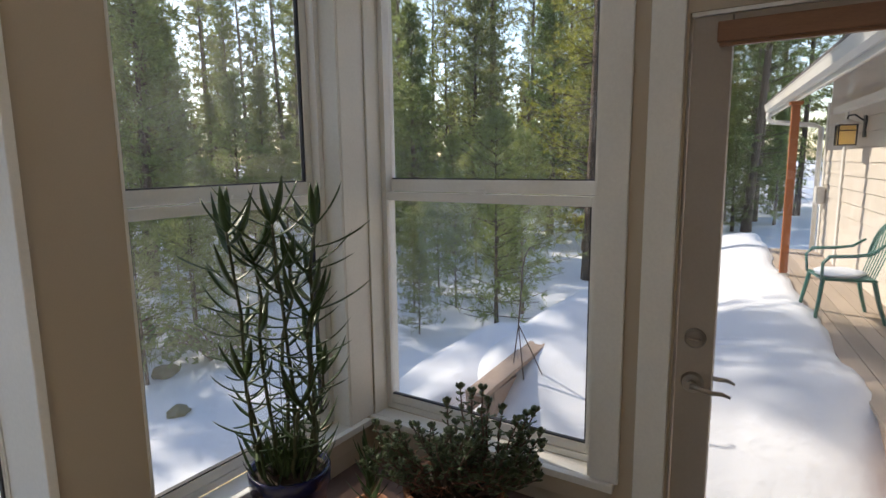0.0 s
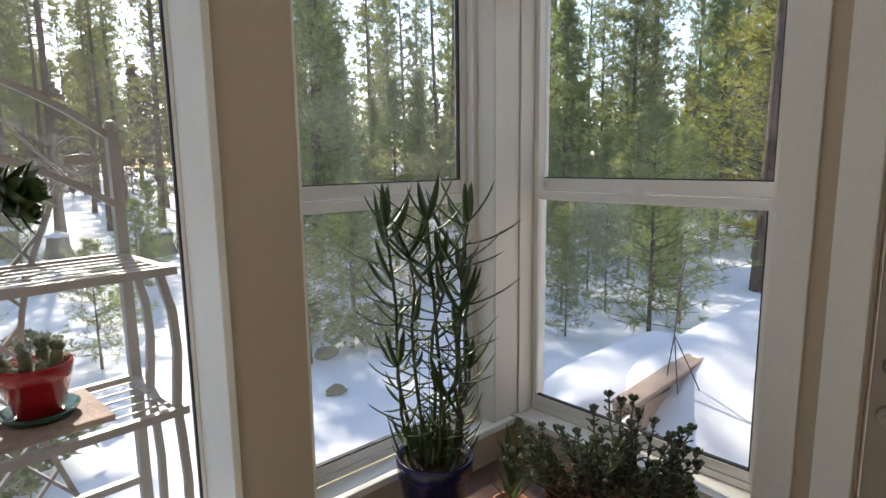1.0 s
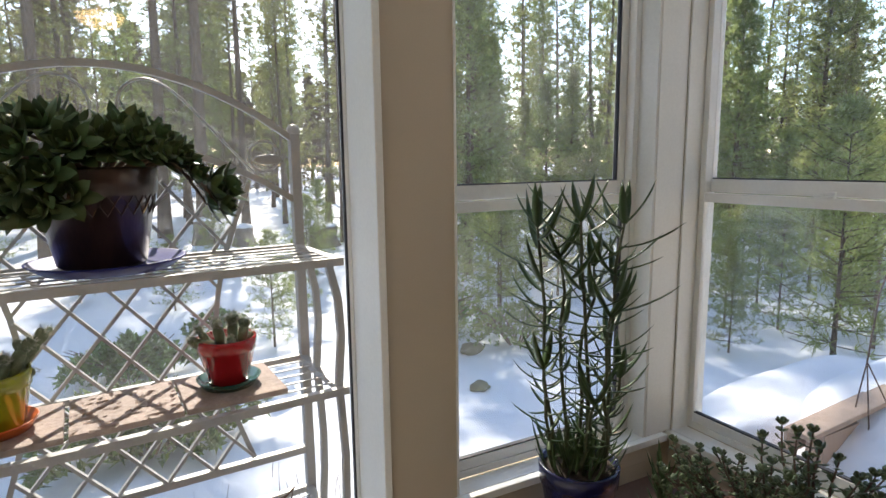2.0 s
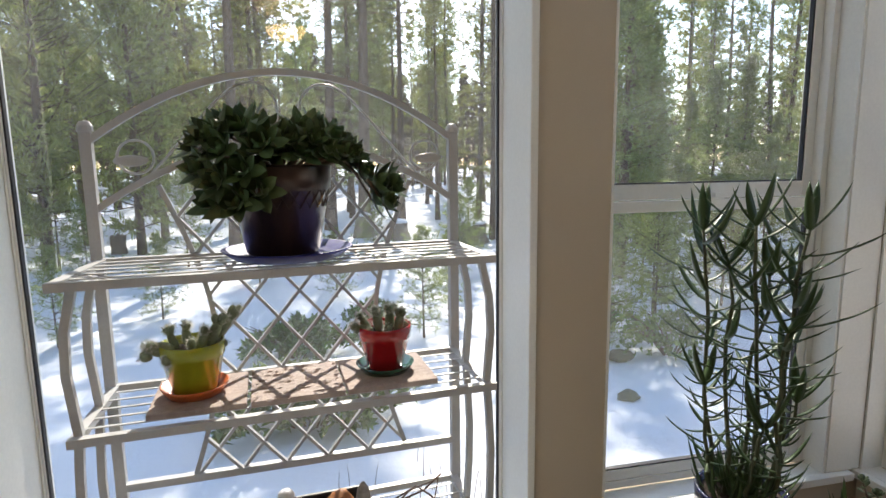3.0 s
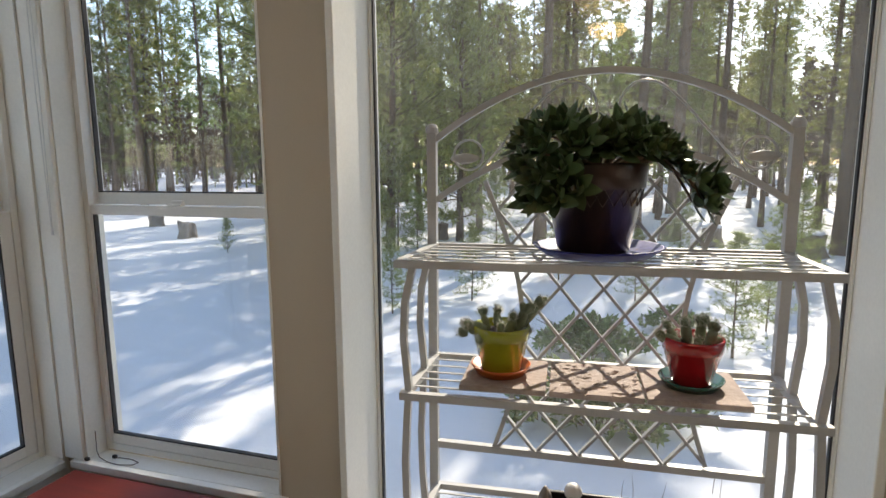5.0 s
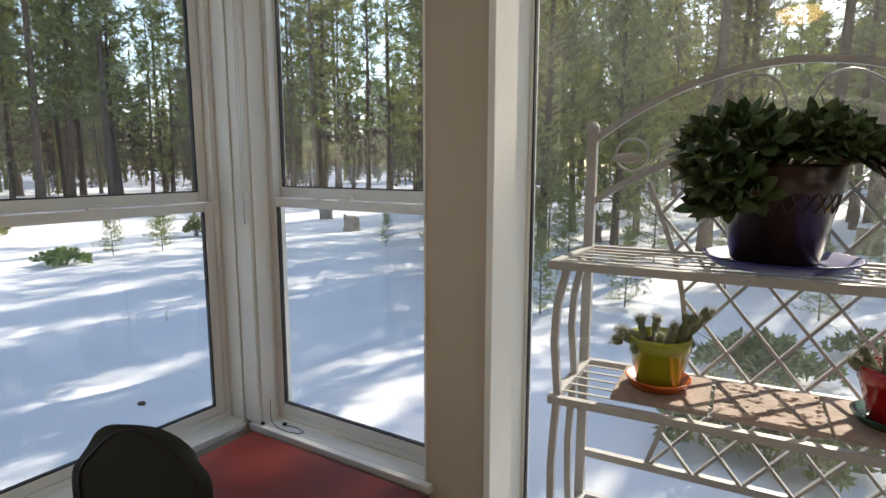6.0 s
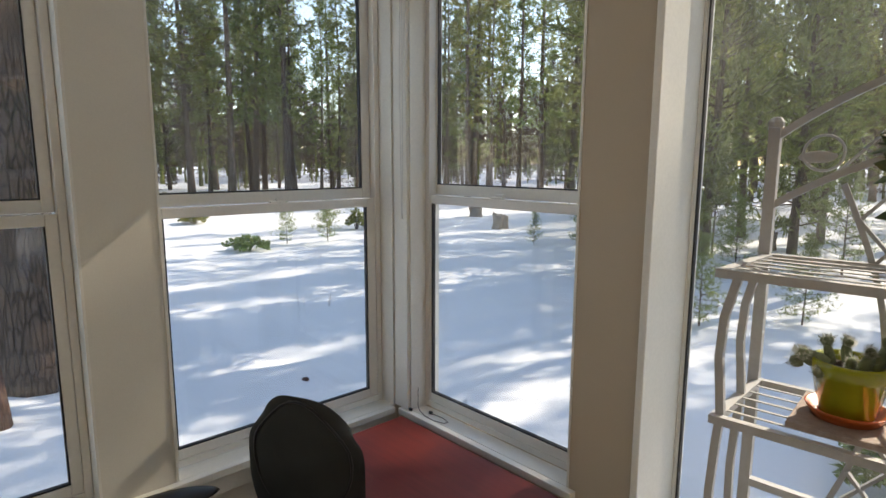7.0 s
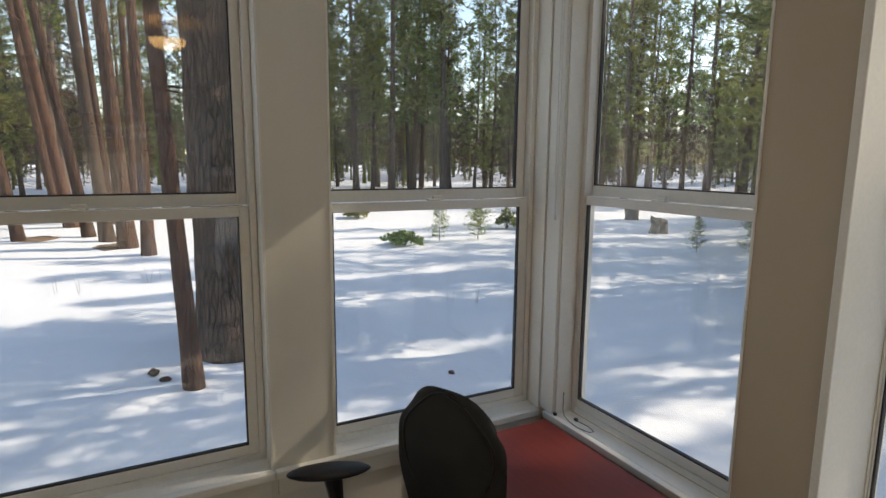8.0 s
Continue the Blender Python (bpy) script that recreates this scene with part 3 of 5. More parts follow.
red_kinds = [pine(75 + i, 21, 0.25, 0.36, 2.4, 120, 6, 0.36, 0.028, 9, NEEDLE, BARK_R, BIG, "ponderosa pines", 18, 0.6, 40, 0.0, 0.025) for i in range(2)]
big_kinds = [pine(70 + i, 22, 0.30, 0.50, 3.0, 110, 6, 0.40, 0.030, 9, NEEDLE, BARK, BIG, "ponderosa pines", 22, 0.6, 14, 0.0, 0.035) for i in range(2)]
slim_kind = pine(80, 15, 0.14, 0.42, 2.0, 110, 6, 0.34, 0.028, 9, NEEDLE, BARK_S, BIG, "ponderosa pines", 16, 0.6, 10, 0.03, 0.012)


def plant_tree(kind, x, y, size=1.0, turn=0.0, tilt=0.0, wide=1.0):
    m = pose(x, y, ground_z(x, y) - 0.03, tilt, 0, 0) @ pose(0, 0, 0, 0, 0, turn) @ Matrix.Diagonal((size * wide, size * wide, size, 1))
    return copy_thing(kind, m)


def polar(bearing, d):
    return -math.sin(radians(bearing)) * d, math.cos(radians(bearing)) * d


# trees that can be told apart one by one, and pines added for their shade
for kind, x, y, s, turn, tilt, wide in [
        (slim_kind, -5.80, 0.36, 0.95, 20, 3, 0.62), (big_kinds[0], -6.75, 0.80, 1.0, 40, 0, 0.95), (big_kinds[1], -7.6, 0.72, 1.0, 210, 0, 0.55),
        (red_kinds[1], -14.8, 0.10, 0.9, 80, 0, 0.62), (red_kinds[0], -16.2, -0.35, 1.0, 150, 1, 0.80), (big_kinds[1], -17.6, -0.85, 1.0, 300, 4, 0.55),
        (red_kinds[0], -18.9, -1.35, 1.0, 10, 8, 0.6), (slim_kind, -21.5, -2.0, 1.4, 60, 9, 0.9), (red_kinds[1], -18.4, -2.9, 1.0, 190, 5, 0.55),
        (big_kinds[0], -19.5, -3.9, 1.0, 250, 2, 0.6), (red_kinds[1], -24.0, -2.6, 1.0, 90, 6, 0.6), (red_kinds[0], -27.0, -0.2, 1.0, 33, 0, 0.7),
        (slim_kind, -14.5, -3.6, 1.2, 180, 6, 0.8), (bare_kind, -24, 0.9, 1.1, 70, 0, 1), (bare_kind, -30, -3.2, 1.1, 170, 0, 1), (red_kinds[1], -22.5, -0.9, 1.0, 120, 2, 0.55),
        # these two rows: pines added to shade the snow, five unseen behind a pier
        (added_shade_kind, -5.95, 10.2, 1.15, 77, 0, 1.0), (added_shade_kind, -4.15, 7.0, 0.95, 150, 0, 1.0), (added_shade_kind, -5.4, 9.2, 1.05, 300, 0, 1.1), (added_shade_kind, 7.0, 12.2, 1.1, 100, 0, 1.0),
        (mid_kinds[0], 6.9, 15.2, 1.0, 75, 0, 1), (bare_kind, 7.9, 16.0, 1.0, 120, 0, 0.9), (added_shade_kind, -4.70, 8.0, 1.0, 30, 0, 0.9), (bare_kind, -2.0, 15.2, 1.0, 200, 0, 1.1), (added_shade_kind, -6.6, 11.2, 1.1, 130, 0, 0.9),
        (mid_kinds[2], 20, 3.2, 0.7, 40, 0, 1.1), (mid_kinds[0], 22, 1.6, 0.9, 140, 0, 1.1), (mid_kinds[1], 24, 3.6, 1.0, 240, 0, 1.1), (mid_kinds[2], 25, 0.4, 0.8, 340, 0, 1.1),
        (far_kinds[0], 28, 2.2, 0.8, 20, 0, 1.2), (far_kinds[1], 30, -0.6, 0.75, 120, 0, 1.2), (fir_kinds[0], 19, 1.9, 0.6, 0, 0, 1), (fir_kinds[1], 21, 0.9, 0.55, 60, 0, 1), (fir_kinds[0], 23, 2.6, 0.8, 90, 0, 1),
        (far_kinds[2], 33, 1.6, 0.8, 220, 0, 1.2), (fir_kinds[0], 18, 3.4, 1.1, 30, 0, 1.1), (fir_kinds[1], 22, 4.4, 1.3, 70, 0, 1.1), (mid_kinds[0], 26, 5.2, 1.0, 190, 0, 1.1), (mid_kinds[1], 29, 3.8, 1.0, 60, 0, 1.2), (mid_kinds[2], 27, -1.0, 0.8, 280, 0, 1.2), (fir_kinds[1], 27, 1.0, 0.8, 10, 0, 1.1),
        (fir_kinds[0], -5.7, 13.8, 1.9, 0, 0, 0.72), (fir_kinds[1], -7.3, 15.6, 1.8, 120, 0, 0.75), (fir_kinds[0], -4.3, 15.6, 1.7, 60, 0, 0.7), (mid_kinds[2], -4.4, 18.4, 0.8, 60, 0, 1.0), (mid_kinds[0], -6.4, 18.2, 0.9, 60, 0, 1.0),
        (bare_kind, 4.95, 15.2, 1.05, 40, 0, 1.2), (bare_kind, 1.55, 18.6, 1.1, 200, 0, 1.3), (bare_kind, 0.5, 20.0, 1.1, 120, 0, 1.2), (bare_kind, -1.6, 23, 1.1, 10, 0, 1.2),
        (bare_kind, -2.6, 26, 1.2, 300, 0, 1.2), (mid_kinds[1], 5.2, 18.0, 0.85, 310, 0, 1), (mid_kinds[0], 6.6, 19.5, 0.9, 210, 0, 1.1),
        (bare_kind, 3.2, 21.5, 1.0, 80, 0, 1.0), (bare_kind, 2.2, 25, 1.1, 260, 0, 1.1),
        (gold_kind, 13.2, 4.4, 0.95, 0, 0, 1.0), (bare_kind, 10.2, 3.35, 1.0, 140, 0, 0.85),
        (fir_kinds[0], 12.0, 8.6, 1.0, 0, 0, 1), (fir_kinds[1], 14.5, 8.2, 1.15, 100, 0, 1), (fir_kinds[0], 15.8, 6.4, 1.2, 200, 0, 1)]:
    plant_tree(kind, x, y, s, turn, tilt, wide)
for x, y, s, k in [(6.1, 3.15, 1.2, 0), (7.4, 3.4, 1.1, 2), (8.2, 4.2, 1.0, 1), (7.2, 4.4, 0.7, 0), (9.6, 5.4, 1.1, 2), (10.8, 5.2, 1.2, 0), (8.0, 6.6, 1.0, 1), (9.4, 7.6, 1.2, 0), (11.4, 7.0, 1.2, 2), (7.6, 8.4, 1.1, 1), (6.4, 9.2, 1.0, 2), (6.6, 4.75, 0.62, 1), (5.8, 4.1, 0.5, 2), (7.8, 5.1, 0.75, 1), (8.6, 5.9, 0.8, 0), (9.1, 4.5, 0.7, 2), (10.1, 6.4, 0.9, 1),
                   (3.05, 5.55, 0.80, 2), (4.0, 6.1, 0.85, 0), (4.7, 7.2, 0.9, 1), (3.7, 7.9, 0.8, 2), (5.2, 8.3, 0.9, 0), (2.9, 6.9, 0.6, 1), (6.0, 7.4, 0.9, 2), (6.9, 6.5, 0.8, 0),
                   (1.28, 6.9, 0.62, 0), (1.9, 8.2, 0.5, 1), (-2.25, 8.9, 0.55, 2), (-1.05, 10.9, 0.6, 0), (-3.2, 7.8, 0.55, 1), (0.3, 9.4, 0.5, 2), (2.6, 10.4, 0.7, 1), (-4.1, 11.5, 0.7, 0),
                   (-0.3, 13.0, 0.8, 1), (1.2, 12.2, 0.7, 2), (3.4, 12.6, 0.8, 0), (-2.8, 13.5, 0.9, 1), (4.3, 10.6, 0.8, 2), (-5.4, 13.6, 1.1, 0),
                   (-14.2, 7.4, 0.5, 1), (-13.75, 8.4, 0.55, 0), (-15.9, 9.8, 0.6, 2), (-9.6, 12.3, 0.4, 1), (-8.9, 13.4, 0.5, 0)]:
    plant_tree(sap_kinds[k], x, y, s, (x * 977 + y * 311) % 360, 0, 1.0)


# the forest behind, thinner towards the open field; the farthest trees are one mass
def forest():
    rng = np.random.default_rng(5)
    placed, far = [], []

    def scatter(kinds, b0, b1, d0, d1, count, gap, s0, s1, wide=1.0, distant=False):
        done = tries = 0
        while done < count and tries < count * 30:
            tries += 1
            d = math.sqrt(rng.uniform(d0 * d0, d1 * d1))
            x, y = polar(rng.uniform(b0, b1), d)
            if any((x - a) ** 2 + (y - b) ** 2 < gap * gap for a, b in placed) or (14 > x > 4 and off_deck(x, y) < 2.2) or (14.5 > x > 6.5 and y < (17 if s1 > 1.05 else 9)):
                continue
            placed.append((x, y))
            kind, s, turn, w = kinds[int(rng.integers(len(kinds)))], rng.uniform(s0, s1), rng.uniform(0, 360), wide * rng.uniform(0.9, 1.15)
            if distant:
                far.append((kind, pose(x, y, ground_z(x, y) - 0.03, 0, 0, turn) @ Matrix.Diagonal((s * w, s * w, s, 1))))
            else:
                plant_tree(kind, x, y, s, turn, rng.uniform(-1, 1), w)
            done += 1
    scatter(fir_kinds, -80, -30, 11, 22, 26, 1.6, 0.35, 1.0)
    scatter(mid_kinds, -86, -26, 17, 30, 40, 1.7, 0.6, 1.1, 1.0)
    scatter(far_kinds, -87, -24, 30, 48, 26, 2.4, 0.7, 1.1)
    scatter(mid_kinds + [bare_kind], -24, 24, 22, 38, 30, 2.0, 0.7, 1.1)
    scatter(far_kinds, -26, 28, 38, 60, 30, 2.6, 0.7, 1.05)
    scatter(mid_kinds, 22, 33, 17, 30, 8, 2.0, 0.8, 1.1)
    scatter(far_kinds, 26, 80, 36, 48, 26, 2.4, 1.0, 1.7)
    scatter(mid_kinds + [bare_kind], 28, 82, 38, 52, 26, 2.2, 0.8, 1.3)
    scatter(far_kinds, 27, 112, 48, 78, 48, 2.4, 0.8, 1.2, 1.0, True)
    scatter(back_kinds, 30, 112, 52, 90, 40, 2.4, 0.4, 0.8, 1.0, True)
    scatter(far_kinds, -88, 112, 66, 110, 60, 3.0, 0.8, 1.1, 1.3, True)
    scatter(back_kinds, -88, 114, 70, 150, 170, 2.5, 0.6, 1.2, 1.2, True)
    scatter(mid_kinds + [bare_kind], 80, 114, 28, 48, 22, 2.2, 0.8, 1.2)
    scatter(brush_kinds, 26, 112, 40, 66, 80, 1.6, 0.5, 1.0, 1.1, True)
    scatter(brush_kinds, -88, 26, 45, 95, 120, 1.6, 0.5, 1.0, 1.2, True)
    scatter(back_kinds, 27, 114, 78, 140, 50, 2.0, 0.8, 1.3, 1.1, True)
    scatter(brush_kinds, 28, 114, 66, 120, 130, 1.5, 0.9, 1.5, 1.3, True)
    scatter(back_kinds, 27, 114, 90, 150, 150, 1.5, 0.30, 0.55, 1.6, True)
    # unseen trees past the view, added to darken what the panes mirror
    scatter(far_kinds + mid_kinds, 114, 168, 26, 70, 34, 3.0, 0.8, 1.2, 1.2, True)
    scatter(back_kinds, -28, 30, 50, 110, 90, 2.0, 0.8, 1.3, 1.1, True)
    for part_name, label, group in (("trunk", "far pine trunks at the back of the forest", 0), ("crown", "far pine crowns at the back of the forest", 1)):
        vs, fs, base, mats = [], [], 0, []
        for kind, m in far:
            me = kind.children[group].data
            co = np.empty(len(me.vertices) * 3)
            me.vertices.foreach_get("co", co)
            a = np.array(m)
            vs.append(co.reshape(-1, 3) @ a[:3, :3].T + a[:3, 3])
            fs += [[i + base for i in p.vertices] for p in me.polygons]
            base += len(me.vertices)
        tagged(raw("far_pine_" + part_name, np.concatenate(vs).tolist(), fs, BARK_G if group == 0 else NEEDLE), label, "forest", kind="stuff")


forest()
for kind in brush_kinds + back_kinds + far_kinds + mid_kinds + fir_kinds + sap_kinds + big_kinds + red_kinds + [gold_kind, bare_kind, slim_kind, added_shade_kind]:
    for o in (*kind.children_recursive, kind):
        bpy.data.objects.remove(o)


# shrubs, stumps, rocks and twigs
def shrub(x, y, sx, sy, h, count, seed, leaf=0.035, material=None, label="low evergreen shrub half buried in snow"):
    rng = np.random.default_rng(seed)
    t = thing("shrub", pose(x, y, ground_z(x, y)), label, "shrub", "shrubs in the snow")
    bm = bmesh.new()
    for k in range(14):
        a, s = rng.uniform(0, 6.28), rng.uniform(0.4, 0.95)
        e = (math.cos(a) * sx * s, math.sin(a) * sy * s, h * rng.uniform(0.5, 0.95))
        sweep(bm, [(0, 0, -0.1), (e[0] * 0.5, e[1] * 0.5, e[2] * 0.6), e], [0.012, 0.008, 0.003], 4)
    part("stems", bm, JADE_STEM, t)
    a, s = rng.uniform(0, 6.28, count), np.sqrt(rng.random(count))
    lob = 0.75 + 0.25 * np.sin(a * 5 + seed)
    c = np.stack([np.cos(a) * sx * s * lob, np.sin(a) * sy * s * lob, h * (1 - 0.6 * s ** 2) * rng.uniform(0.35, 1.0, count)], 1)
    ax = np.stack([np.cos(a), np.sin(a), np.ones(count)], 1)
    lf = new("leaves", mesh_from_tris("leaves", tri_cloud(c, ax, leaf * 1.6, leaf * 0.5, 6, rng, 0.0, 0.8), material or SHRUB))
    lf.parent = t


shrub(-0.10, 4.75, 0.95, 0.5, 0.60, 620, 1, 0.06)
shrub(-0.25, 6.6, 0.72, 0.4, 0.46, 420, 2, 0.06)
shrub(0.75, 7.9, 0.5, 0.4, 0.35, 300, 3)
shrub(3.9, 5.6, 0.7, 0.5, 0.55, 500, 4)
shrub(3.4, 6.6, 0.7, 0.6, 0.6, 500, 5)
shrub(-13.9, 6.15, 0.75, 0.6, 0.38, 420, 6, 0.05)
shrub(-20.6, 7.2, 0.6, 0.5, 0.5, 260, 7, 0.06, NEEDLE)
shrub(-15.7, 10.7, 0.4, 0.4, 0.7, 200, 8, 0.06, NEEDLE)


def stump(x, y, r, h, seed, capped=True):
    t = thing("tree_stump", pose(x, y, ground_z(x, y) - 0.08), "cut tree stump with a cap of snow" if capped else "grey weathered tree stump in the snow", "stump", "stumps")
    bm = lathe(bmesh.new(), [(0, 0), (r * 1.25, 0), (r * 1.08, h * 0.25), (r, h * 0.6), (r * 0.98, h), (0, h)], 30)
    for v in bm.verts:
        k = 1 + 0.45 * noise.noise((v.co.x * 6 + seed, v.co.y * 6, v.co.z * 1.5))
        v.co.x, v.co.y = v.co.x * k, v.co.y * k
        if v.co.z > h * 0.9:
            v.co.z += h * (0.05 if capped else 0.35) * noise.noise((v.co.x * 9, v.co.y * 9, seed))
    part("stump_wood", bm, STUMP, t, smooth=True)
    if capped:
        bm = lump(bmesh.new(), (0, 0, h + 0.02), (r * 0.98, r * 0.98, 0.09), seed, 0.15, 3)
        part("snow_cap", bm, SNOW, t, "soft cap of snow", True)


stump(4.14, 14.75, 0.33, 0.62, 1)
stump(2.36, 16.4, 0.26, 0.58, 2)
stump(-4.95, 16.0, 0.2, 0.5, 3, False)
stump(1.41, 17.5, 0.25, 0.75, 4)
stump(-12.85, 14.6, 0.24, 0.55, 5, False)
stump(-16.1, 16.8, 0.26, 0.7, 6)
for x, y, r, seed, nm in [(3.28, 5.62, (0.13, 0.10, 0.09), 3, "rock"), (2.75, 4.55, (0.10, 0.08, 0.06), 4, "rock"), (-5.07, 2.80, (0.045, 0.03, 0.02), 5, "pine_cone"),
                          (-6.35, 0.02, (0.10, 0.05, 0.03), 6, "bark_piece"), (-6.1, 0.12, (0.05, 0.06, 0.025), 7, "bark_piece")]:
    ob = part(nm, lump(bmesh.new(), (0, 0, 0), r, seed, 0.4, 3), ROCK if nm == "rock" else BARK, smooth=True)
    ob.matrix_basis = pose(x, y, ground_z(x, y) + r[2] * 0.4)
    tagged(ob, {"rock": "mossy rock in a hollow of the snow", "pine_cone": "brown pine cone lying on the snow", "bark_piece": "piece of bark lying on the snow"}[nm], nm.replace("_", " "), "litter on the snow")


for x, y, r in ((-16.6, -0.7, 0.8), (-18.7, -2.6, 1.0)):
    ob = part("needle_litter", lump(bmesh.new(), (0, 0, 0), (r * 0.8, r * 0.5, 0.03), 4, 0.4, 3), LITTER, smooth=True)
    ob.matrix_basis = pose(x, y, ground_z(x, y) + 0.01)
    tagged(ob, "patch of bare ground covered with brown pine needles", "needle litter", "litter on the snow", "stuff")


def dry_twigs(x, y, seed, n, h):
    rng = random.Random(seed)
    bm = bmesh.new()
    for k in range(n):
        a, s = rng.uniform(0, 6.28), rng.uniform(0.02, 0.12)
        px, py = rng.uniform(-0.25, 0.25), rng.uniform(-0.25, 0.25)
        hh = h * rng.uniform(0.5, 1)
        sweep(bm, [(px, py, -0.1), (px + math.cos(a) * s * 0.4, py + math.sin(a) * s * 0.4, hh * 0.6), (px + math.cos(a) * s, py + math.sin(a) * s, hh)], [0.003, 0.0025, 0.0012], 3)
    ob = part("dry_twigs", bm, WIRE)
    ob.matrix_basis = pose(x, y, ground_z(x, y))
    tagged(ob, "thin dry brown weed stalks in the snow", "twigs", "litter on the snow", "stuff")


for i, (x, y, n, h) in enumerate([(0.5, 3.1, 14, 0.25), (-0.8, 3.0, 8, 0.2), (0.15, 3.4, 10, 0.22), (0.95, 3.3, 10, 0.3), (-7.6, 4.4, 5, 0.3), (-11.0, -1.2, 5, 0.3), (-11.5, 0.1, 4, 0.3), (0.7, 3.8, 8, 0.25)]):
    dry_twigs(x, y, i, n, h)

# the bare plank on the snowed-in step, and the hanging feeder frame beside it
plank = thing("garden_plank", pose(3.66, 1.80, 0.10), "weathered plank laid bare at the edge of deep snow", "plank")
pk = part("plank_board", boxes((-0.42, 0.46, -0.085, 0.06, 0.03, 0.065), bevel=0.006), DRIFT, plank)
pk.matrix_basis = pose(0, 0, -0.01, 0, -8, -5)
pk = part("rim_board", boxes((-0.42, 0.30, 0.061, 0.085, -0.12, 0.055), bevel=0.006), DRIFT, plank)
pk.matrix_basis = pose(0, 0, -0.01, 0, -8, -5)
part("plank_support", boxes((-0.3, 0.4, -0.05, 0.05, -0.5, -0.03)), DRIFT, plank)
bank = lump(bmesh.new(), (0.55, 0.50, -0.33), (1.35, 0.46, 0.35), 5, 0.16, 4)
part("snow_bank", bank, SNOW, plank, "rounded bank of snow", True)
fx, fy = 3.72, 1.68
feeder = thing("feeder_hanger", pose(fx, fy, ground_z(fx, fy)), "rusty wire hanger with three spread legs and a hook", "garden hook")
apex = (0.024, 0.073, 0.38)
part("pole", sweep(bmesh.new(), [apex, (0.03, 0.06, 0.60), (0.036, 0.05, 0.80), (0.046, 0.03, 0.91), (0.058, 0.0, 0.96), (0.064, -0.02, 0.955), (0.066, -0.03, 0.93)], 0.005, 6), WIRE, feeder)
for lx, ly in ((-0.02, 0.10), (-0.02, 0.01), (0.05, -0.12)):
    part("leg", sweep(bmesh.new(), [apex, (lx * 0.55 + 0.012, ly * 0.55 + 0.035, 0.18), (lx, ly, 0.0), (lx * 1.25, ly * 1.25, -0.10)], 0.0045, 5), WIRE, feeder)

# the wing next door: wall boards, deck, roof edge, post
WING = pose(7.86, 0.22, 0, 0, 0, math.degrees(math.atan2(0.148, 0.989)))
FAR = 2.15
house = thing("house_wing", WING, "cream house wing with lap siding and white roof edge", "house", kind="structure")
part("wall", boxes((-5.5, FAR, -3.2, -0.70, -0.5, 2.72)), SIDING, house)
for k in range(13):
    z = 0.26 + k * 0.165
    b = boxes((-5.5, FAR - 0.1, -0.699, -0.685, z, z + 0.158))
    for v in b.verts:
        if v.co.z < z + 0.01 and v.co.y > -0.69:
            v.co.y += 0.012
    part("siding_board", b, SIDING, house)
part("corner_board", boxes((FAR - 0.1, FAR + 0.012, -0.699, -0.66, 0.25, 2.40), bevel=0.004), FASCIA, house)
part("trim_board", boxes((0.85, 0.95, -0.684, -0.655, 0.26, 2.19), bevel=0.004), FASCIA, house)
part("trim_board", boxes((-5.5, 1.4, -0.684, -0.60, 2.195, 2.28), bevel=0.004), FASCIA, house)


def slab(pts, x0, x1):
    bm = bmesh.new()
    ends = [[bm.verts.new((x, y, z)) for y, z in pts] for x in (x0, x1)]
    n = len(pts)
    for k in range(n):
        bm.faces.new((ends[0][k], ends[0][(k + 1) % n], ends[1][(k + 1) % n], ends[1][k]))
    bm.faces.new(ends[0]), bm.faces.new(ends[1])
    return bm


EAVE = FAR + 0.4
part("soffit", slab([(-0.015, 2.30), (-0.71, 2.70), (-0.71, 2.72), (-0.015, 2.32)], -5.5, EAVE), SIDING, house)
part("fascia", boxes((-5.5, EAVE, -0.014, 0.012, 2.27, 2.45), bevel=0.004), FASCIA, house)
part("roof", slab([(0.07, 2.44), (-3.4, 4.42), (-3.4, 4.5), (0.07, 2.50)], -5.5, EAVE + 0.05), ROOF, house)
part("gutter", slab([(0.013, 2.42), (0.013, 2.32), (0.05, 2.31), (0.09, 2.34), (0.105, 2.41), (0.115, 2.43), (0.10, 2.43), (0.09, 2.42), (0.08, 2.35), (0.05, 2.325), (0.022, 2.33), (0.022, 2.42)], -5.5, EAVE), FASCIA, house)
part("downspout", sweep(bmesh.new(), [(FAR + 0.3, 0.05, 2.32), (FAR + 0.3, 0.05, 2.22), (FAR + 0.25, 0.0, 2.17), (FAR + 0.08, -0.52, 2.10), (FAR + 0.05, -0.61, 2.05), (FAR + 0.05, -0.62, 0.26)], 0.036, 8), FASCIA, house, smooth=True)
part("meter_box", boxes((FAR - 0.34, FAR - 0.12, -0.66, -0.56, 0.98, 1.22), bevel=0.012), FASCIA, house, "small cream utility box")
deck = thing("deck", WING, "weathered board deck along the house wing", "deck", kind="structure")
part("deck_frame", boxes((-5.6, FAR + 0.1, -0.69, -0.01, -0.4, 0.223)), DRIFT, deck)
for k in range(5):
    part("deck_board", boxes((-5.6, FAR + 0.12, -0.685 + 0.14 * k, -0.685 + 0.14 * k + 0.134, 0.225, 0.25), bevel=0.003), DECKING, deck)
post = thing("porch_post", WING @ pose(0.0, 0.0, 0.25), "reddish-brown stained cedar post carrying the roof edge", "post")
part("post_shaft", boxes((-0.042, 0.042, -0.042, 0.042, 0, 1.98), bevel=0.006), CEDAR, post)
part("post_cap", boxes((-0.075, 0.075, -0.065, 0.065, 1.981, 2.02), bevel=0.004), CEDAR, post)
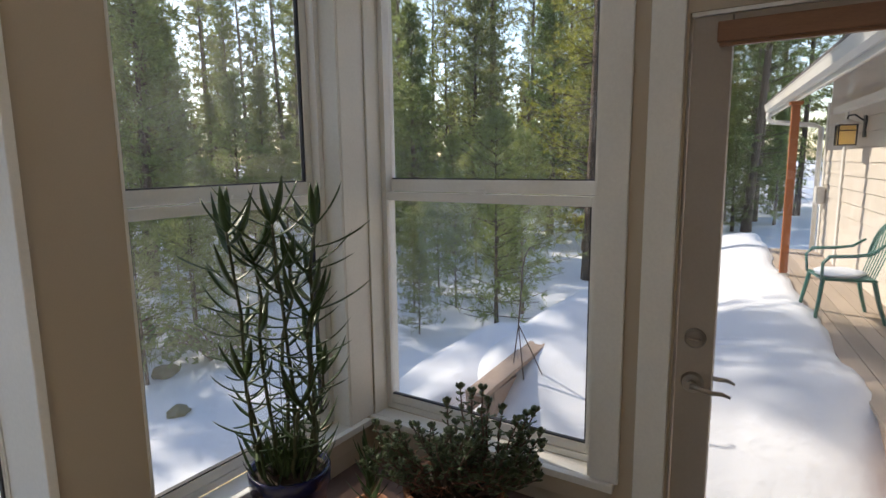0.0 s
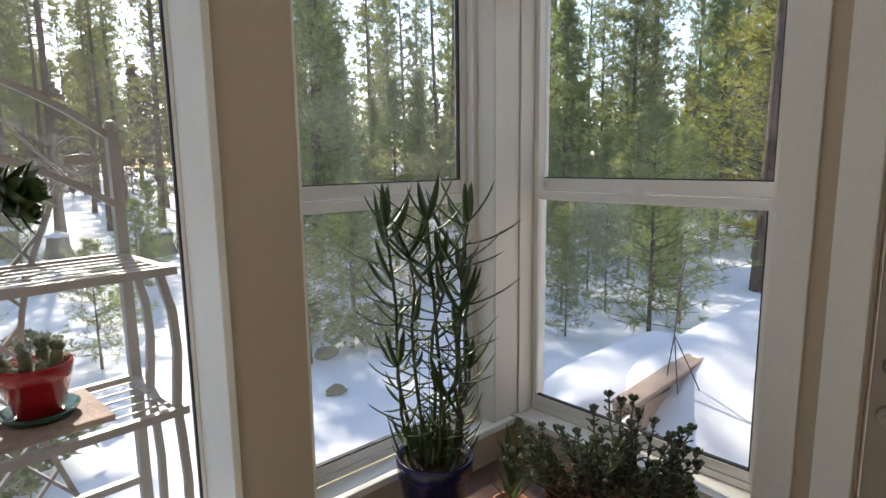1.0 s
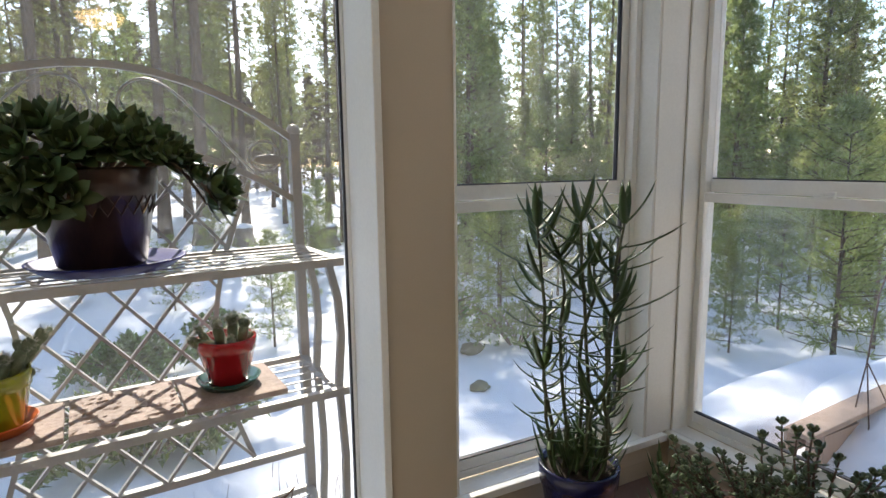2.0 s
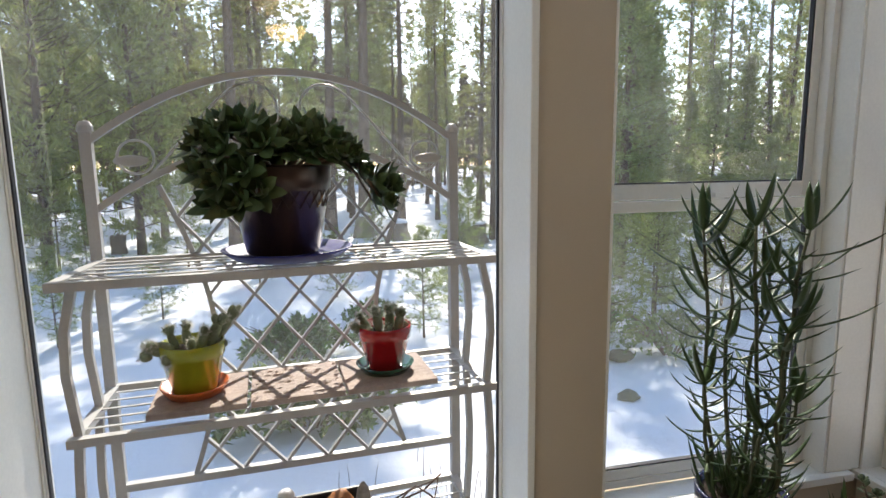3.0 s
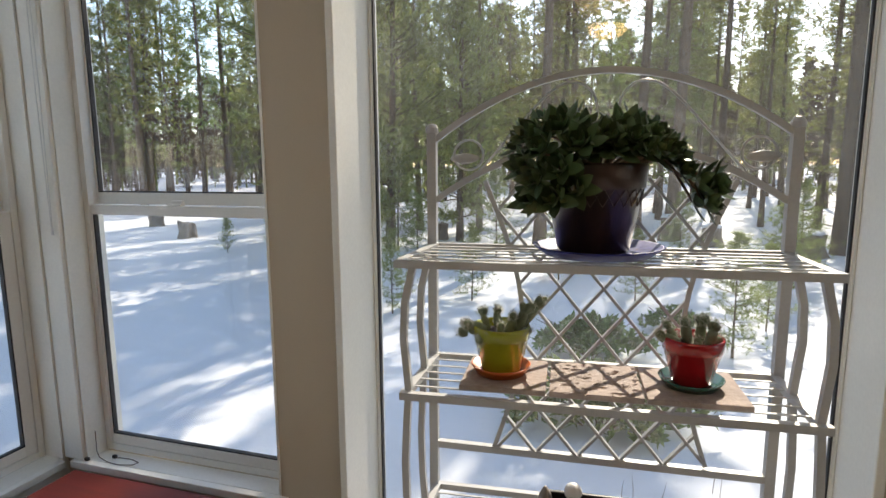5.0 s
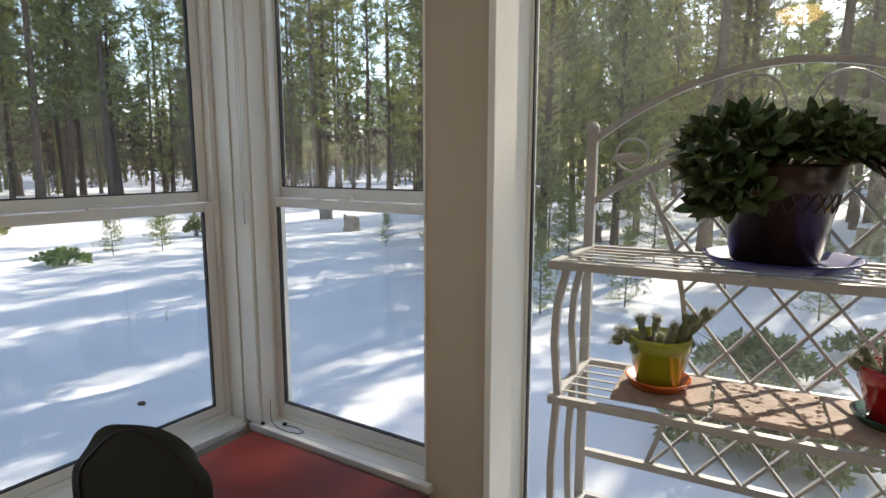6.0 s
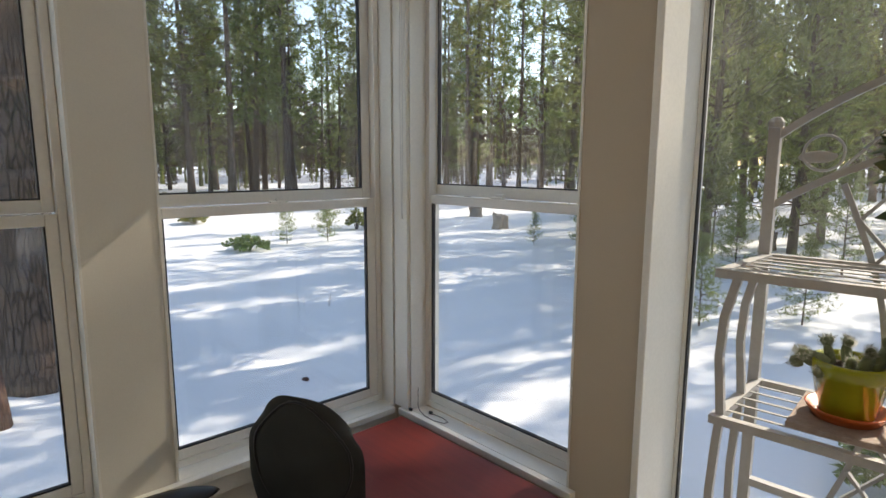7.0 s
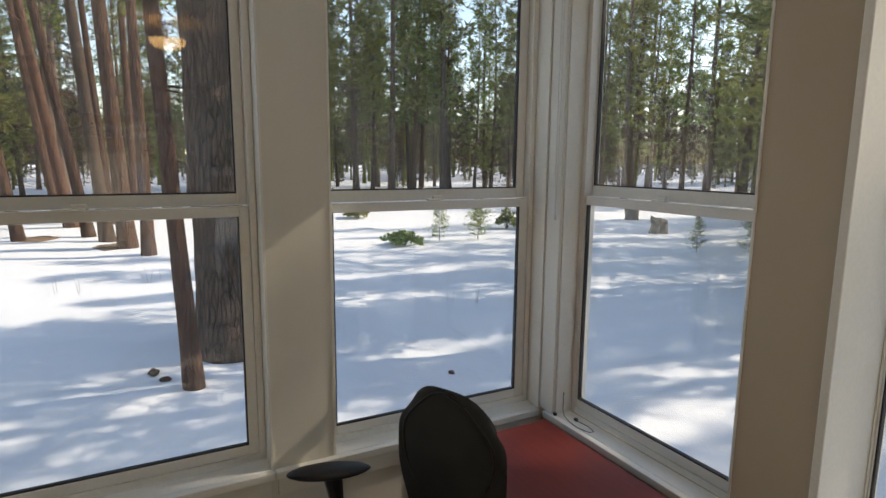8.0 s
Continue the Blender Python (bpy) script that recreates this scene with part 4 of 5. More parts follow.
part("post_foot", boxes((-0.065, 0.065, -0.065, 0.065, 0.0, 0.03), bevel=0.004), FASCIA, post)

lamp = thing("porch_lamp", WING @ pose(0.0, -0.66, 1.97), "black-framed porch lantern with amber glass", "wall lamp")
part("back_plate", boxes((-0.045, 0.045, -0.024, 0.0, -0.12, 0.12), bevel=0.006), BLACK, lamp)
part("arm", sweep(bmesh.new(), [(0, 0, 0.06), (0, 0.09, 0.13), (0, 0.15, 0.12), (0, 0.16, 0.08)], 0.010, 6), BLACK, lamp)
cage = boxes(*[(sx * 0.085 - 0.007, sx * 0.085 + 0.007, 0.16 + sy * 0.085 - 0.007, 0.16 + sy * 0.085 + 0.007, -0.20, 0.02) for sx in (-1, 1) for sy in (-1, 1)],
             *[(-0.092, 0.092, 0.16 + s * 0.085 - 0.006, 0.16 + s * 0.085 + 0.006, z, z + 0.012) for s in (-1, 1) for z in (-0.206, -0.05, 0.015)],
             *[(s * 0.085 - 0.006, s * 0.085 + 0.006, 0.08, 0.24, z + 0.001, z + 0.0115) for s in (-1, 1) for z in (-0.206, -0.05, 0.015)],
             *[(-0.004, 0.004, 0.16 + s * 0.086 - 0.004, 0.16 + s * 0.086 + 0.004, -0.19, 0.014) for s in (-1, 1)])
part("cage", cage, BLACK, lamp)
part("glass_box", boxes((-0.076, 0.076, 0.084, 0.236, -0.192, 0.010)), LAMPG, lamp, "amber art glass")
part("lamp_roof", lathe(bmesh.new(), [(0, 0.085), (0.03, 0.08), (0.135, 0.03), (0.135, 0.022), (0, 0.022)], 4, 0, 0.16), FASCIA, lamp)


def resin_chair(m):
    c = thing("plastic_chair", m, "green resin garden armchair with snow on the seat", "chair")
    part("seat", boxes((-0.24, 0.24, -0.23, 0.24, 0.40, 0.425), bevel=0.012), RESIN, c)
    for sx in (-1, 1):
        part("leg", sweep(bmesh.new(), [(sx * 0.22, 0.22, 0.42), (sx * 0.255, 0.25, 0.2), (sx * 0.28, 0.28, 0.0)], [0.034, 0.03, 0.026], 6, flat=0.6), RESIN, c)
        part("leg", sweep(bmesh.new(), [(sx * 0.21, -0.20, 0.42), (sx * 0.235, -0.25, 0.2), (sx * 0.26, -0.31, 0.0)], [0.036, 0.032, 0.028], 6, flat=0.6), RESIN, c)
        part("armrest", sweep(bmesh.new(), [(sx * 0.25, 0.24, 0.40), (sx * 0.285, 0.25, 0.58), (sx * 0.29, 0.20, 0.645), (sx * 0.29, 0.0, 0.655), (sx * 0.27, -0.15, 0.68), (sx * 0.235, -0.25, 0.76)],
                               [0.022, 0.024, 0.028, 0.028, 0.024, 0.02], 8, flat=0.6), RESIN, c, smooth=True)
    top = [(0.25 * math.sin(a), -0.25 - 0.06 * math.cos(a) - 0.05, 0.62 + 0.31 * math.cos(a)) for a in [radians(d) for d in range(-100, 101, 20)]]
    part("back_frame", sweep(bmesh.new(), top, 0.024, 8), RESIN, c, smooth=True)
    for k in range(7):
        x = -0.18 + 0.06 * k
        zt = 0.62 + 0.31 * math.sqrt(max(0, 1 - (x / 0.25) ** 2))
        part("back_slat", sweep(bmesh.new(), [(x * 0.9, -0.22, 0.42), (x, -0.29, 0.65), (x, -0.345, zt)], 0.016, 4, flat=0.4), RESIN, c)
    sn = lump(bmesh.new(), (0, 0.02, 0.445), (0.235, 0.22, 0.045), 9, 0.3, 3)
    part("snow_on_seat", sn, SNOW, c, "patchy layer of melting snow", True)
    return c


resin_chair(pose(6.02, -0.27, 0.25, 0, 0, 14) @ Matrix.Scale(0.88, 4))


# the iron rack with its pots
RK = pose(-0.047, 1.435, 0, 0, 0, math.degrees(math.atan2(0.0846, 0.9964)))
rack = thing("plant_rack", RK, "cream painted wrought-iron plant rack with lattice back", "plant rack")
for x in (-0.412, 0.403):
    bm = bar(bmesh.new(), [(x, 0, 0), (x, 0, 1.725)], 0.0225)
    lathe(bm, [(0, 1.728), (0.0165, 1.726), (0.016, 1.738), (0.010, 1.747), (0, 1.749)], 12, x, 0)
    part("post", bm, IRON, rack)


def arc(x0, z0, x1, z1, rise, n=24, y=0.0):
    out = []
    for k in range(n + 1):
        s = k / n
        out.append((x0 + (x1 - x0) * s, y, z0 + (z1 - z0) * s + rise * 4 * s * (1 - s)))
    return out


part("arch", bar(bmesh.new(), arc(-0.406, 1.708, 0.397, 1.714, 0.150), 0.0145), IRON, rack)
part("lower_arch", bar(bmesh.new(), arc(-0.406, 1.560, 0.397, 1.564, 0.140), 0.0145), IRON, rack)
part("lattice_rail", bar(bmesh.new(), [(-0.401, 0, 0.915), (0.392, 0, 0.905)], 0.018), IRON, rack)
for s in (-1, 1):
    o = 0.0045
    ring = [(o + s * (0.325 + 0.036 * math.cos(a)), 0, 1.672 + 0.036 * math.sin(a)) for a in [2 * math.pi * k / 20 for k in range(20)]]
    part("ring", sweep(bmesh.new(), ring, 0.0032, 5, True), IRON, rack)
    lf = lump(bmesh.new(), (o + s * 0.335, 0, 1.664), (0.036, 0.004, 0.013), 2, 0.1, 2)
    part("leaf_ornament", lf, IRON, rack)
    sc = [(o + s * x, 0, z) for x, z in [(0.300, 1.632), (0.26, 1.675), (0.20, 1.745), (0.15, 1.80), (0.115, 1.828), (0.085, 1.838), (0.055, 1.832), (0.032, 1.81), (0.022, 1.775), (0.028, 1.74),
                                            (0.05, 1.722), (0.07, 1.735), (0.068, 1.755), (0.05, 1.76)]]
    for _ in range(2):
        sc = [sc[0]] + [tuple(u * q + v * (1 - q) for u, v in zip(a, b)) for a, b in zip(sc, sc[1:]) for q in (0.75, 0.25)] + [sc[-1]]
    part("scroll", sweep(bmesh.new(), sc, 0.0032, 5), IRON, rack)


def half_width(z):
    """The lattice narrows towards its middle."""
    q = (z - 0.915) / (1.63 - 0.915)
    return 0.258 - 0.085 * math.sin(math.pi * min(1, q * 1.02)) + 0.03 * q


for s in (-1, 1):
    part("lattice_edge", sweep(bmesh.new(), [(0.0045 + s * half_width(0.92 + 0.69 * k / 16), 0.0, 0.92 + 0.69 * k / 16) for k in range(17)], 0.0078, 4, turn=0.785, flat=0.6), IRON, rack)
    for k in range(-9, 12):
        pts, slope = [], 1.21
        for j in range(0, 141):
            z = 0.918 + j * 0.005
            x = 0.0045 + (-0.252 + 0.103 * k) + s * (z - 0.915) / slope
            top = 1.562 + 0.14 * 4 * ((x + 0.406) / 0.803) * (1 - (x + 0.406) / 0.803)
            if abs(x - 0.0045) < half_width(z) and z < top:
                pts.append((x, s * 0.003, z))
        if len(pts) > 5:
            part("lattice_strip", sweep(bmesh.new(), [pts[0], pts[-1]], 0.0095, 4, turn=0.785, flat=0.5), IRON, rack)


def shelf(name, z, rods, xf0, xf1, thick):
    sh = part(name, bmesh.new(), IRON, rack)
    part("front_bar", bar(bmesh.new(), [(xf0, -0.27, z), (xf1, -0.27, z)], 0.0165), IRON, sh)
    part("back_bar", bar(bmesh.new(), [(-0.401, -0.002, z), (0.392, -0.002, z)], 0.016), IRON, sh)
    for xa, xb in ((-0.404, xf0 + 0.010), (0.395, xf1 - 0.012)):
        part("side_bar", sweep(bmesh.new(), [(xa, -0.005, z), (xb, -0.262, z)], 0.014, 4, turn=0.785, flat=0.75), IRON, sh)
    for k in range(rods):
        y = -0.27 + 0.27 * (k + 1) / (rods + 1)
        e = (y / -0.27) * 0.03
        part("rod", boxes((-0.391 - e * 0.6, 0.385 + e * 0.4, y - thick, y + thick, z + 0.0035, z + 0.006), bevel=0.0008), IRON, sh)


shelf("upper_shelf", 1.446, 5, -0.431, 0.408, 0.0062)
shelf("middle_shelf", 1.158, 5, -0.424, 0.410, 0.0036)
shelf("lower_shelf", 0.795, 5, -0.424, 0.410, 0.0036)
for s, x in ((-1, -0.412), (1, 0.398)):
    for y in (-0.255, -0.115):
        pts = [(x + 0.016 * -s, y, 1.437), (x + s * 0.002, y, 1.36), (x + s * 0.006, y, 1.28), (x - s * 0.001, y, 1.20), (x - s * 0.004, y, 1.165), (x + s * 0.001, y, 1.10), (x + s * 0.006, y, 1.0),
               (x + s * 0.004, y, 0.9), (x - s * 0.004, y, 0.79), (x + s * 0.004, y, 0.5), (x, y, 0.0)]
        part("curved_leg", sweep(bmesh.new(), pts, 0.0105, 4, turn=0.785), IRON, rack)


def pot(name, m, r0, r1, h, material, label, lip=0.012, group=""):
    """A hollow flower pot with a lip, filled with soil."""
    t = thing(name, m, label, "flower pot", group)
    prof = [(0, 0.004), (r0 * 0.9, 0.0), (r0, 0.006), (r1 * 0.96, h - 0.28 * h), (r1, h - 0.27 * h), (r1 * 1.03, h - 0.006), (r1 * 1.01, h), (r1 * 0.94, h), (r1 * 0.90, h - 0.02), (r1 * 0.86, h - 0.022)]
    part("pot_body", lathe(bmesh.new(), prof, 40), material, t, smooth=True)
    part("soil", lathe(bmesh.new(), [(0, h - 0.014), (r1 * 0.45, h - 0.012), (r1 * 0.9, h - 0.019), (r1 * 0.86, h - 0.024), (0, h - 0.024)], 24), SOIL, t)
    return t


def saucer(m, r, h, material, label):
    ob = part("saucer", lathe(bmesh.new(), [(0, 0), (r * 0.8, 0), (r * 0.97, h * 0.8), (r, h), (r * 0.96, h), (r * 0.78, h * 0.35), (0, h * 0.35)], 48), material, smooth=True)
    ob.matrix_basis = m
    return tagged(ob, label, "saucer", "saucers under the pots")


TOPZ = 1.4575
saucer(RK @ pose(-0.016, -0.14, TOPZ), 0.137, 0.02, BLUE, "cobalt blue glazed saucer on the upper shelf")
big = pot("flower_pot", RK @ pose(-0.026, -0.14, TOPZ + 0.008), 0.076, 0.104, 0.185, PURPLE, "dark purple glazed pot with a cross-hatched pattern", group="pots on the rack")
hatch = bmesh.new()
for k in range(26):
    for s in (-1, 1):
        a0 = 2 * math.pi * k / 26
        line = []
        for j in range(4):
            z, a = 0.098 + 0.012 * j, a0 + s * 0.075 * j
            rr = 0.076 + (0.1 - 0.076) * z / 0.135
            line.append((rr * math.cos(a), rr * math.sin(a), z))
        sweep(hatch, line, 0.0012, 4)
part("pot_pattern", hatch, PURPLE, big)


def leaf_shape(bm, base, d, up, ln, wd, thick, curl=0.0, rows=4):
    """A fleshy leaf: lens-shaped across, pointed at the tip."""
    d, up = Vector(d).normalized(), Vector(up)
    side = d.cross(up)
    if side.length < 1e-4:
        side = d.cross(Vector((1, 0.3, 0)))
    side.normalize()
    up = side.cross(d)
    rings = []
    for i in range(rows):
        s = i / rows
        w = wd * (math.sin(math.pi * (0.22 + 0.78 * s)) ** 0.8)
        c = Vector(base) + d * (ln * s) + up * (curl * ln * s * s)
        rings.append([bm.verts.new(c + side * w * 0.5), bm.verts.new(c - up * thick * 0.6), bm.verts.new(c - side * w * 0.5), bm.verts.new(c + up * thick * 0.2)])
    tip = bm.verts.new(Vector(base) + d * ln + up * (curl * ln))
    for a, b in zip(rings, rings[1:]):
        for k in range(4):
            bm.faces.new((a[k], a[(k + 1) % 4], b[(k + 1) % 4], b[k]))
    for k in range(4):
        bm.faces.new((rings[-1][k], rings[-1][(k + 1) % 4], tip))


def rosette(bm, c, axis, size, rng, count=24):
    axis = Vector(axis).normalized()
    a1 = axis.orthogonal().normalized()
    a2 = axis.cross(a1)
    for k in range(count):
        a, s = k * 2.399, (k + 0.5) / count
        out = (a1 * math.cos(a) + a2 * math.sin(a))
        d = out * (0.25 + 0.95 * s) + axis * (1.05 - 0.95 * s)
        leaf_shape(bm, Vector(c) + out * 0.006, d, axis, size * (0.5 + 0.6 * s) * rng.uniform(0.85, 1.15), size * 0.50, size * 0.10, 0.2, 4)


rng = random.Random(3)
succ = thing("rosette_succulent", RK @ pose(-0.026, -0.14, TOPZ + 0.18), "dark green leafy rosette succulent spilling over its pot", "succulent")
stems = bmesh.new()
heads = [(-0.155, -0.02, 0.060), (-0.125, -0.05, 0.085), (-0.105, 0.01, 0.110), (-0.075, -0.06, 0.105), (-0.060, 0.03, 0.120), (-0.105, -0.085, 0.045), (-0.145, -0.06, 0.010), (-0.115, -0.095, -0.015),
         (-0.070, -0.105, 0.005), (-0.035, -0.095, 0.055), (-0.085, -0.105, -0.055), (-0.125, -0.07, -0.055), (-0.045, -0.10, -0.035), (0.020, 0.02, 0.085), (0.050, -0.04, 0.105), (0.085, 0.01, 0.110),
         (0.110, -0.03, 0.080), (0.020, -0.08, 0.070), (0.065, -0.075, 0.070), (0.125, 0.0, 0.045), (0.135, -0.045, 0.030), (-0.010, 0.05, 0.075), (0.165, -0.04, -0.005),
         (0.195, -0.05, -0.030), (0.225, -0.03, -0.030), (0.210, -0.06, -0.065), (0.190, -0.03, -0.055), (-0.03, -0.045, 0.10), (0.155, -0.02, 0.02), (-0.02, -0.08, 0.035), (0.0, -0.075, 0.045), (0.04, -0.08, 0.040), (0.08, -0.075, 0.040),
         (0.11, -0.06, 0.035), (0.06, -0.05, 0.060)]
for hx, hy, hz in heads:
    hz = hz if hz < 0.05 else 0.05 + (hz - 0.05) * 0.62
    ax = (hx * 1.2 + rng.uniform(-0.03, 0.03), hy * 1.2 - 0.05, 0.07 + hz * 0.6)
    bm = bmesh.new()
    rosette(bm, (hx, hy, hz), ax, rng.uniform(0.044, 0.060), rng, 15)
    tagged(part("rosette", bm, ECHEV, succ), kind="stuff")
    sweep(stems, [(hx * 0.25, hy * 0.25, 0.0), (hx * 0.7, hy * 0.7, max(0.03, hz * 0.7)), (hx, hy, hz - 0.01)], 0.003, 5)
tagged(part("branching_stem", stems, JADE_STEM, succ), kind="stuff")

MIDZ = 1.1655
for x0, x1, lab in [(-0.302, -0.117, "plain buff stone tile lying on the middle shelf"), (-0.109, 0.082, "rough pitted travertine tile on the middle shelf"), (0.088, 0.287, "buff stone tile lying on the middle shelf")]:
    bm = boxes((x0, x1, -0.235, -0.045, 0, 0.012), bevel=0.002)
    if "pitted" in lab:
        bm.free()
        bm = bmesh.new()
        bmesh.ops.create_grid(bm, x_segments=36, y_segments=36, size=0.5, matrix=Matrix.Translation(((x0 + x1) / 2, -0.14, 0.012)) @ Matrix.Diagonal((x1 - x0, 0.19, 1, 1)))
        for v in bm.verts:
            k = noise.noise((v.co.x * 45, v.co.y * 80, 1.0)) + 0.5 * noise.noise((v.co.x * 120, v.co.y * 160, 5.0))
            v.co.z += -0.005 * step(0.25, 0.5, k) + 0.001 * k
        ex = bmesh.ops.extrude_face_region(bm, geom=list(bm.faces))["geom"]
        for v in ex:
            if isinstance(v, bmesh.types.BMVert):
                v.co.z = 0.0
    ob = part("stone_tile", bm, STONE)
    ob.matrix_basis = RK @ pose(0, 0, MIDZ)
    tagged(ob, lab, "tile", "tiles on the rack")


def cactus(m, fingers, label):
    t = thing("finger_cactus", m, label, "cactus", "cacti on the rack")
    rnd = random.Random(len(label))
    grown = []
    for x, y, dx, dy, dz, ln, r in fingers:
        grown.append((x, y, 0.0, dx, dy, dz, ln * 0.72, r))
        d = Vector((dx, dy, dz)).normalized() * ln * 0.62
        if ln > 0.045:
            for q in range(3):
                grown.append((x + d.x, y + d.y, d.z, dx + rnd.uniform(-0.9, 0.9), dy + rnd.uniform(-0.9, 0.9), dz + 0.3, ln * rnd.uniform(0.25, 0.42), r * 0.72))
    for x, y, z0, dx, dy, dz, ln, r in grown:
        d = Vector((dx, dy, dz)).normalized()
        p, r = Vector((x, y, z0)), r * 0.9
        bm = sweep(bmesh.new(), [p + d * ln * s for s in (0, 0.25, 0.5, 0.75, 0.92, 1.0)], [r * 0.8, r, r * 1.03, r * 0.97, r * 0.7, r * 0.2], 10)
        f = part("finger", bm, CACTUS, t, smooth=True)
        sp = bmesh.new()
        for k in range(130):
            a, s = rnd.uniform(0, 6.28), rnd.uniform(0.05, 1.0)
            o1 = d.orthogonal().normalized()
            o2 = d.cross(o1)
            out = o1 * math.cos(a) + o2 * math.sin(a) + d * (0.3 + 0.8 * max(0, s - 0.7) * 3)
            c = p + d * ln * s + out.normalized() * r * (0.95 if s < 0.8 else 0.6)
            sd = out.cross(d).normalized() * 0.0006
            e = c + out.normalized() * rnd.uniform(0.005, 0.011)
            sp.faces.new([sp.verts.new(c - sd), sp.verts.new(c + sd), sp.verts.new(e)])
        tagged(part("spine_fuzz", sp, SPINE, f), kind="stuff")


TZ = MIDZ + 0.0125
saucer(RK @ pose(-0.221, -0.14, TZ), 0.068, 0.021, ORANGE, "orange glazed saucer on a stone tile")
pot("flower_pot", RK @ pose(-0.221, -0.14, TZ + 0.006), 0.047, 0.0635, 0.106, LIME, "lime green glazed pot", group="pots on the rack")
cactus(RK @ pose(-0.221, -0.14, TZ + 0.097), [(-0.035, -0.01, -1, -0.2, 0.3, 0.06, 0.017), (-0.03, 0.0, -0.35, 0.1, 1, 0.055, 0.009), (-0.01, 0.02, -0.1, 0.1, 1, 0.055, 0.010), (0.0, -0.02, 0.1, 0, 1, 0.035, 0.009),
                                              (0.015, -0.01, 0.5, 0, 1, 0.05, 0.012), (0.03, 0.0, 0.5, 0.1, 1, 0.08, 0.013), (0.035, 0.02, 0.8, 0.2, 1, 0.10, 0.012), (0.045, 0.0, 1, 0, 0.2, 0.035, 0.010),
                                              (-0.075, -0.02, -1, 0, -0.2, 0.03, 0.013), (-0.07, -0.02, -0.3, 0, 1, 0.03, 0.008), (-0.04, -0.035, -0.2, -0.7, -0.5, 0.035, 0.010)],
       "grey-green fuzzy finger cactus hanging over a lime pot")
saucer(RK @ pose(0.187, -0.14, TZ), 0.067, 0.019, TEAL, "dark teal glazed saucer on a stone tile")
pot("flower_pot", RK @ pose(0.187, -0.14, TZ + 0.006), 0.041, 0.061, 0.102, RED, "glossy red glazed pot", group="pots on the rack")
cactus(RK @ pose(0.187, -0.14, TZ + 0.094), [(-0.03, -0.01, -0.9, 0, 0.35, 0.05, 0.013), (-0.035, 0.0, -0.5, 0, 1, 0.05, 0.010), (-0.01, 0.0, -0.2, 0, 1, 0.06, 0.012), (0.015, 0.01, 0.05, 0, 1, 0.06, 0.012),
                                             (0.03, -0.01, 0.2, 0, 1, 0.052, 0.012), (0.0, -0.03, 0.1, -0.3, 1, 0.03, 0.009), (0.045, 0.0, 0.5, 0, 0.8, 0.025, 0.008), (-0.055, 0.0, -0.6, 0, 0.6, 0.04, 0.010)],
       "grey-green fuzzy finger cactus in a red pot")

LOWZ = 0.806
tray = thing("stone_tray", RK @ pose(0.004, -0.14, LOWZ), "black tray with upright ends holding pebbles", "tray")
part("tray_base", boxes((-0.13, 0.13, -0.09, 0.09, 0.0, 0.012), bevel=0.003), BLACK, tray)
part("tray_back", boxes((-0.13, 0.13, 0.078, 0.09, 0.0125, 0.042), bevel=0.003), BLACK, tray)
part("tray_front", boxes((-0.13, 0.13, -0.09, -0.078, 0.0125, 0.036), bevel=0.003), BLACK, tray)
for x in (-0.118, 0.118):
    b = bmesh.new()
    sweep(b, [(x, -0.02, 0.0125), (x, -0.02, 0.06), (x, -0.02, 0.095), (x, -0.02, 0.112)], [0.02, 0.02, 0.014, 0.004], 10)
    part("end_upright", b, PEBBLE, tray, smooth=True)
bl = part("golf_ball", lump(bmesh.new(), (0, 0, 0), (0.0215, 0.0215, 0.0215), 1, 0.0, 3), BALL, smooth=True)
bl.matrix_basis = RK @ pose(-0.05, -0.085, LOWZ + 0.062)
tagged(bl, "white dimpled ball resting in the tray", "ball")
for k, (x, y, z, r, mt) in enumerate([(-0.085, -0.14, 0.035, (0.026, 0.022, 0.026), PEBBLE), (-0.045, -0.13, 0.038, (0.03, 0.03, 0.028), PEBBLE), (0.0, -0.15, 0.032, (0.024, 0.02, 0.02), PEBBLE),
                                      (0.07, -0.14, 0.048, (0.036, 0.028, 0.038), AMBER), (0.03, -0.12, 0.03, (0.02, 0.02, 0.018), PEBBLE)]):
    ob = part("pebble", lump(bmesh.new(), (0, 0, 0), r, k + 2, 0.25, 3), mt, smooth=True)
    ob.matrix_basis = RK @ pose(x, y, LOWZ + z)
    tagged(ob, "amber-brown rounded stone in the tray" if mt == AMBER else "grey river pebble in the tray", "pebble", "stones in the tray")
wire = thing("wire_stand", RK @ pose(0.26, -0.13, LOWZ), "dark bent wire stand lying on the lower shelf", "wire stand")
for k, pts in enumerate([[(-0.10, -0.03, 0.004), (-0.02, 0.0, 0.05), (0.06, 0.02, 0.055), (0.03, -0.03, 0.004)], [(-0.06, 0.04, 0.004), (0.0, 0.01, 0.052), (0.03, 0.0, 0.03), (0.06, -0.02, 0.004)],
                         [(-0.08, 0.02, 0.004), (0.02, 0.02, 0.03), (0.07, 0.03, 0.06)]]):
    part("bent_wire", sweep(bmesh.new(), pts, 0.0026, 5), WIRE, wire)

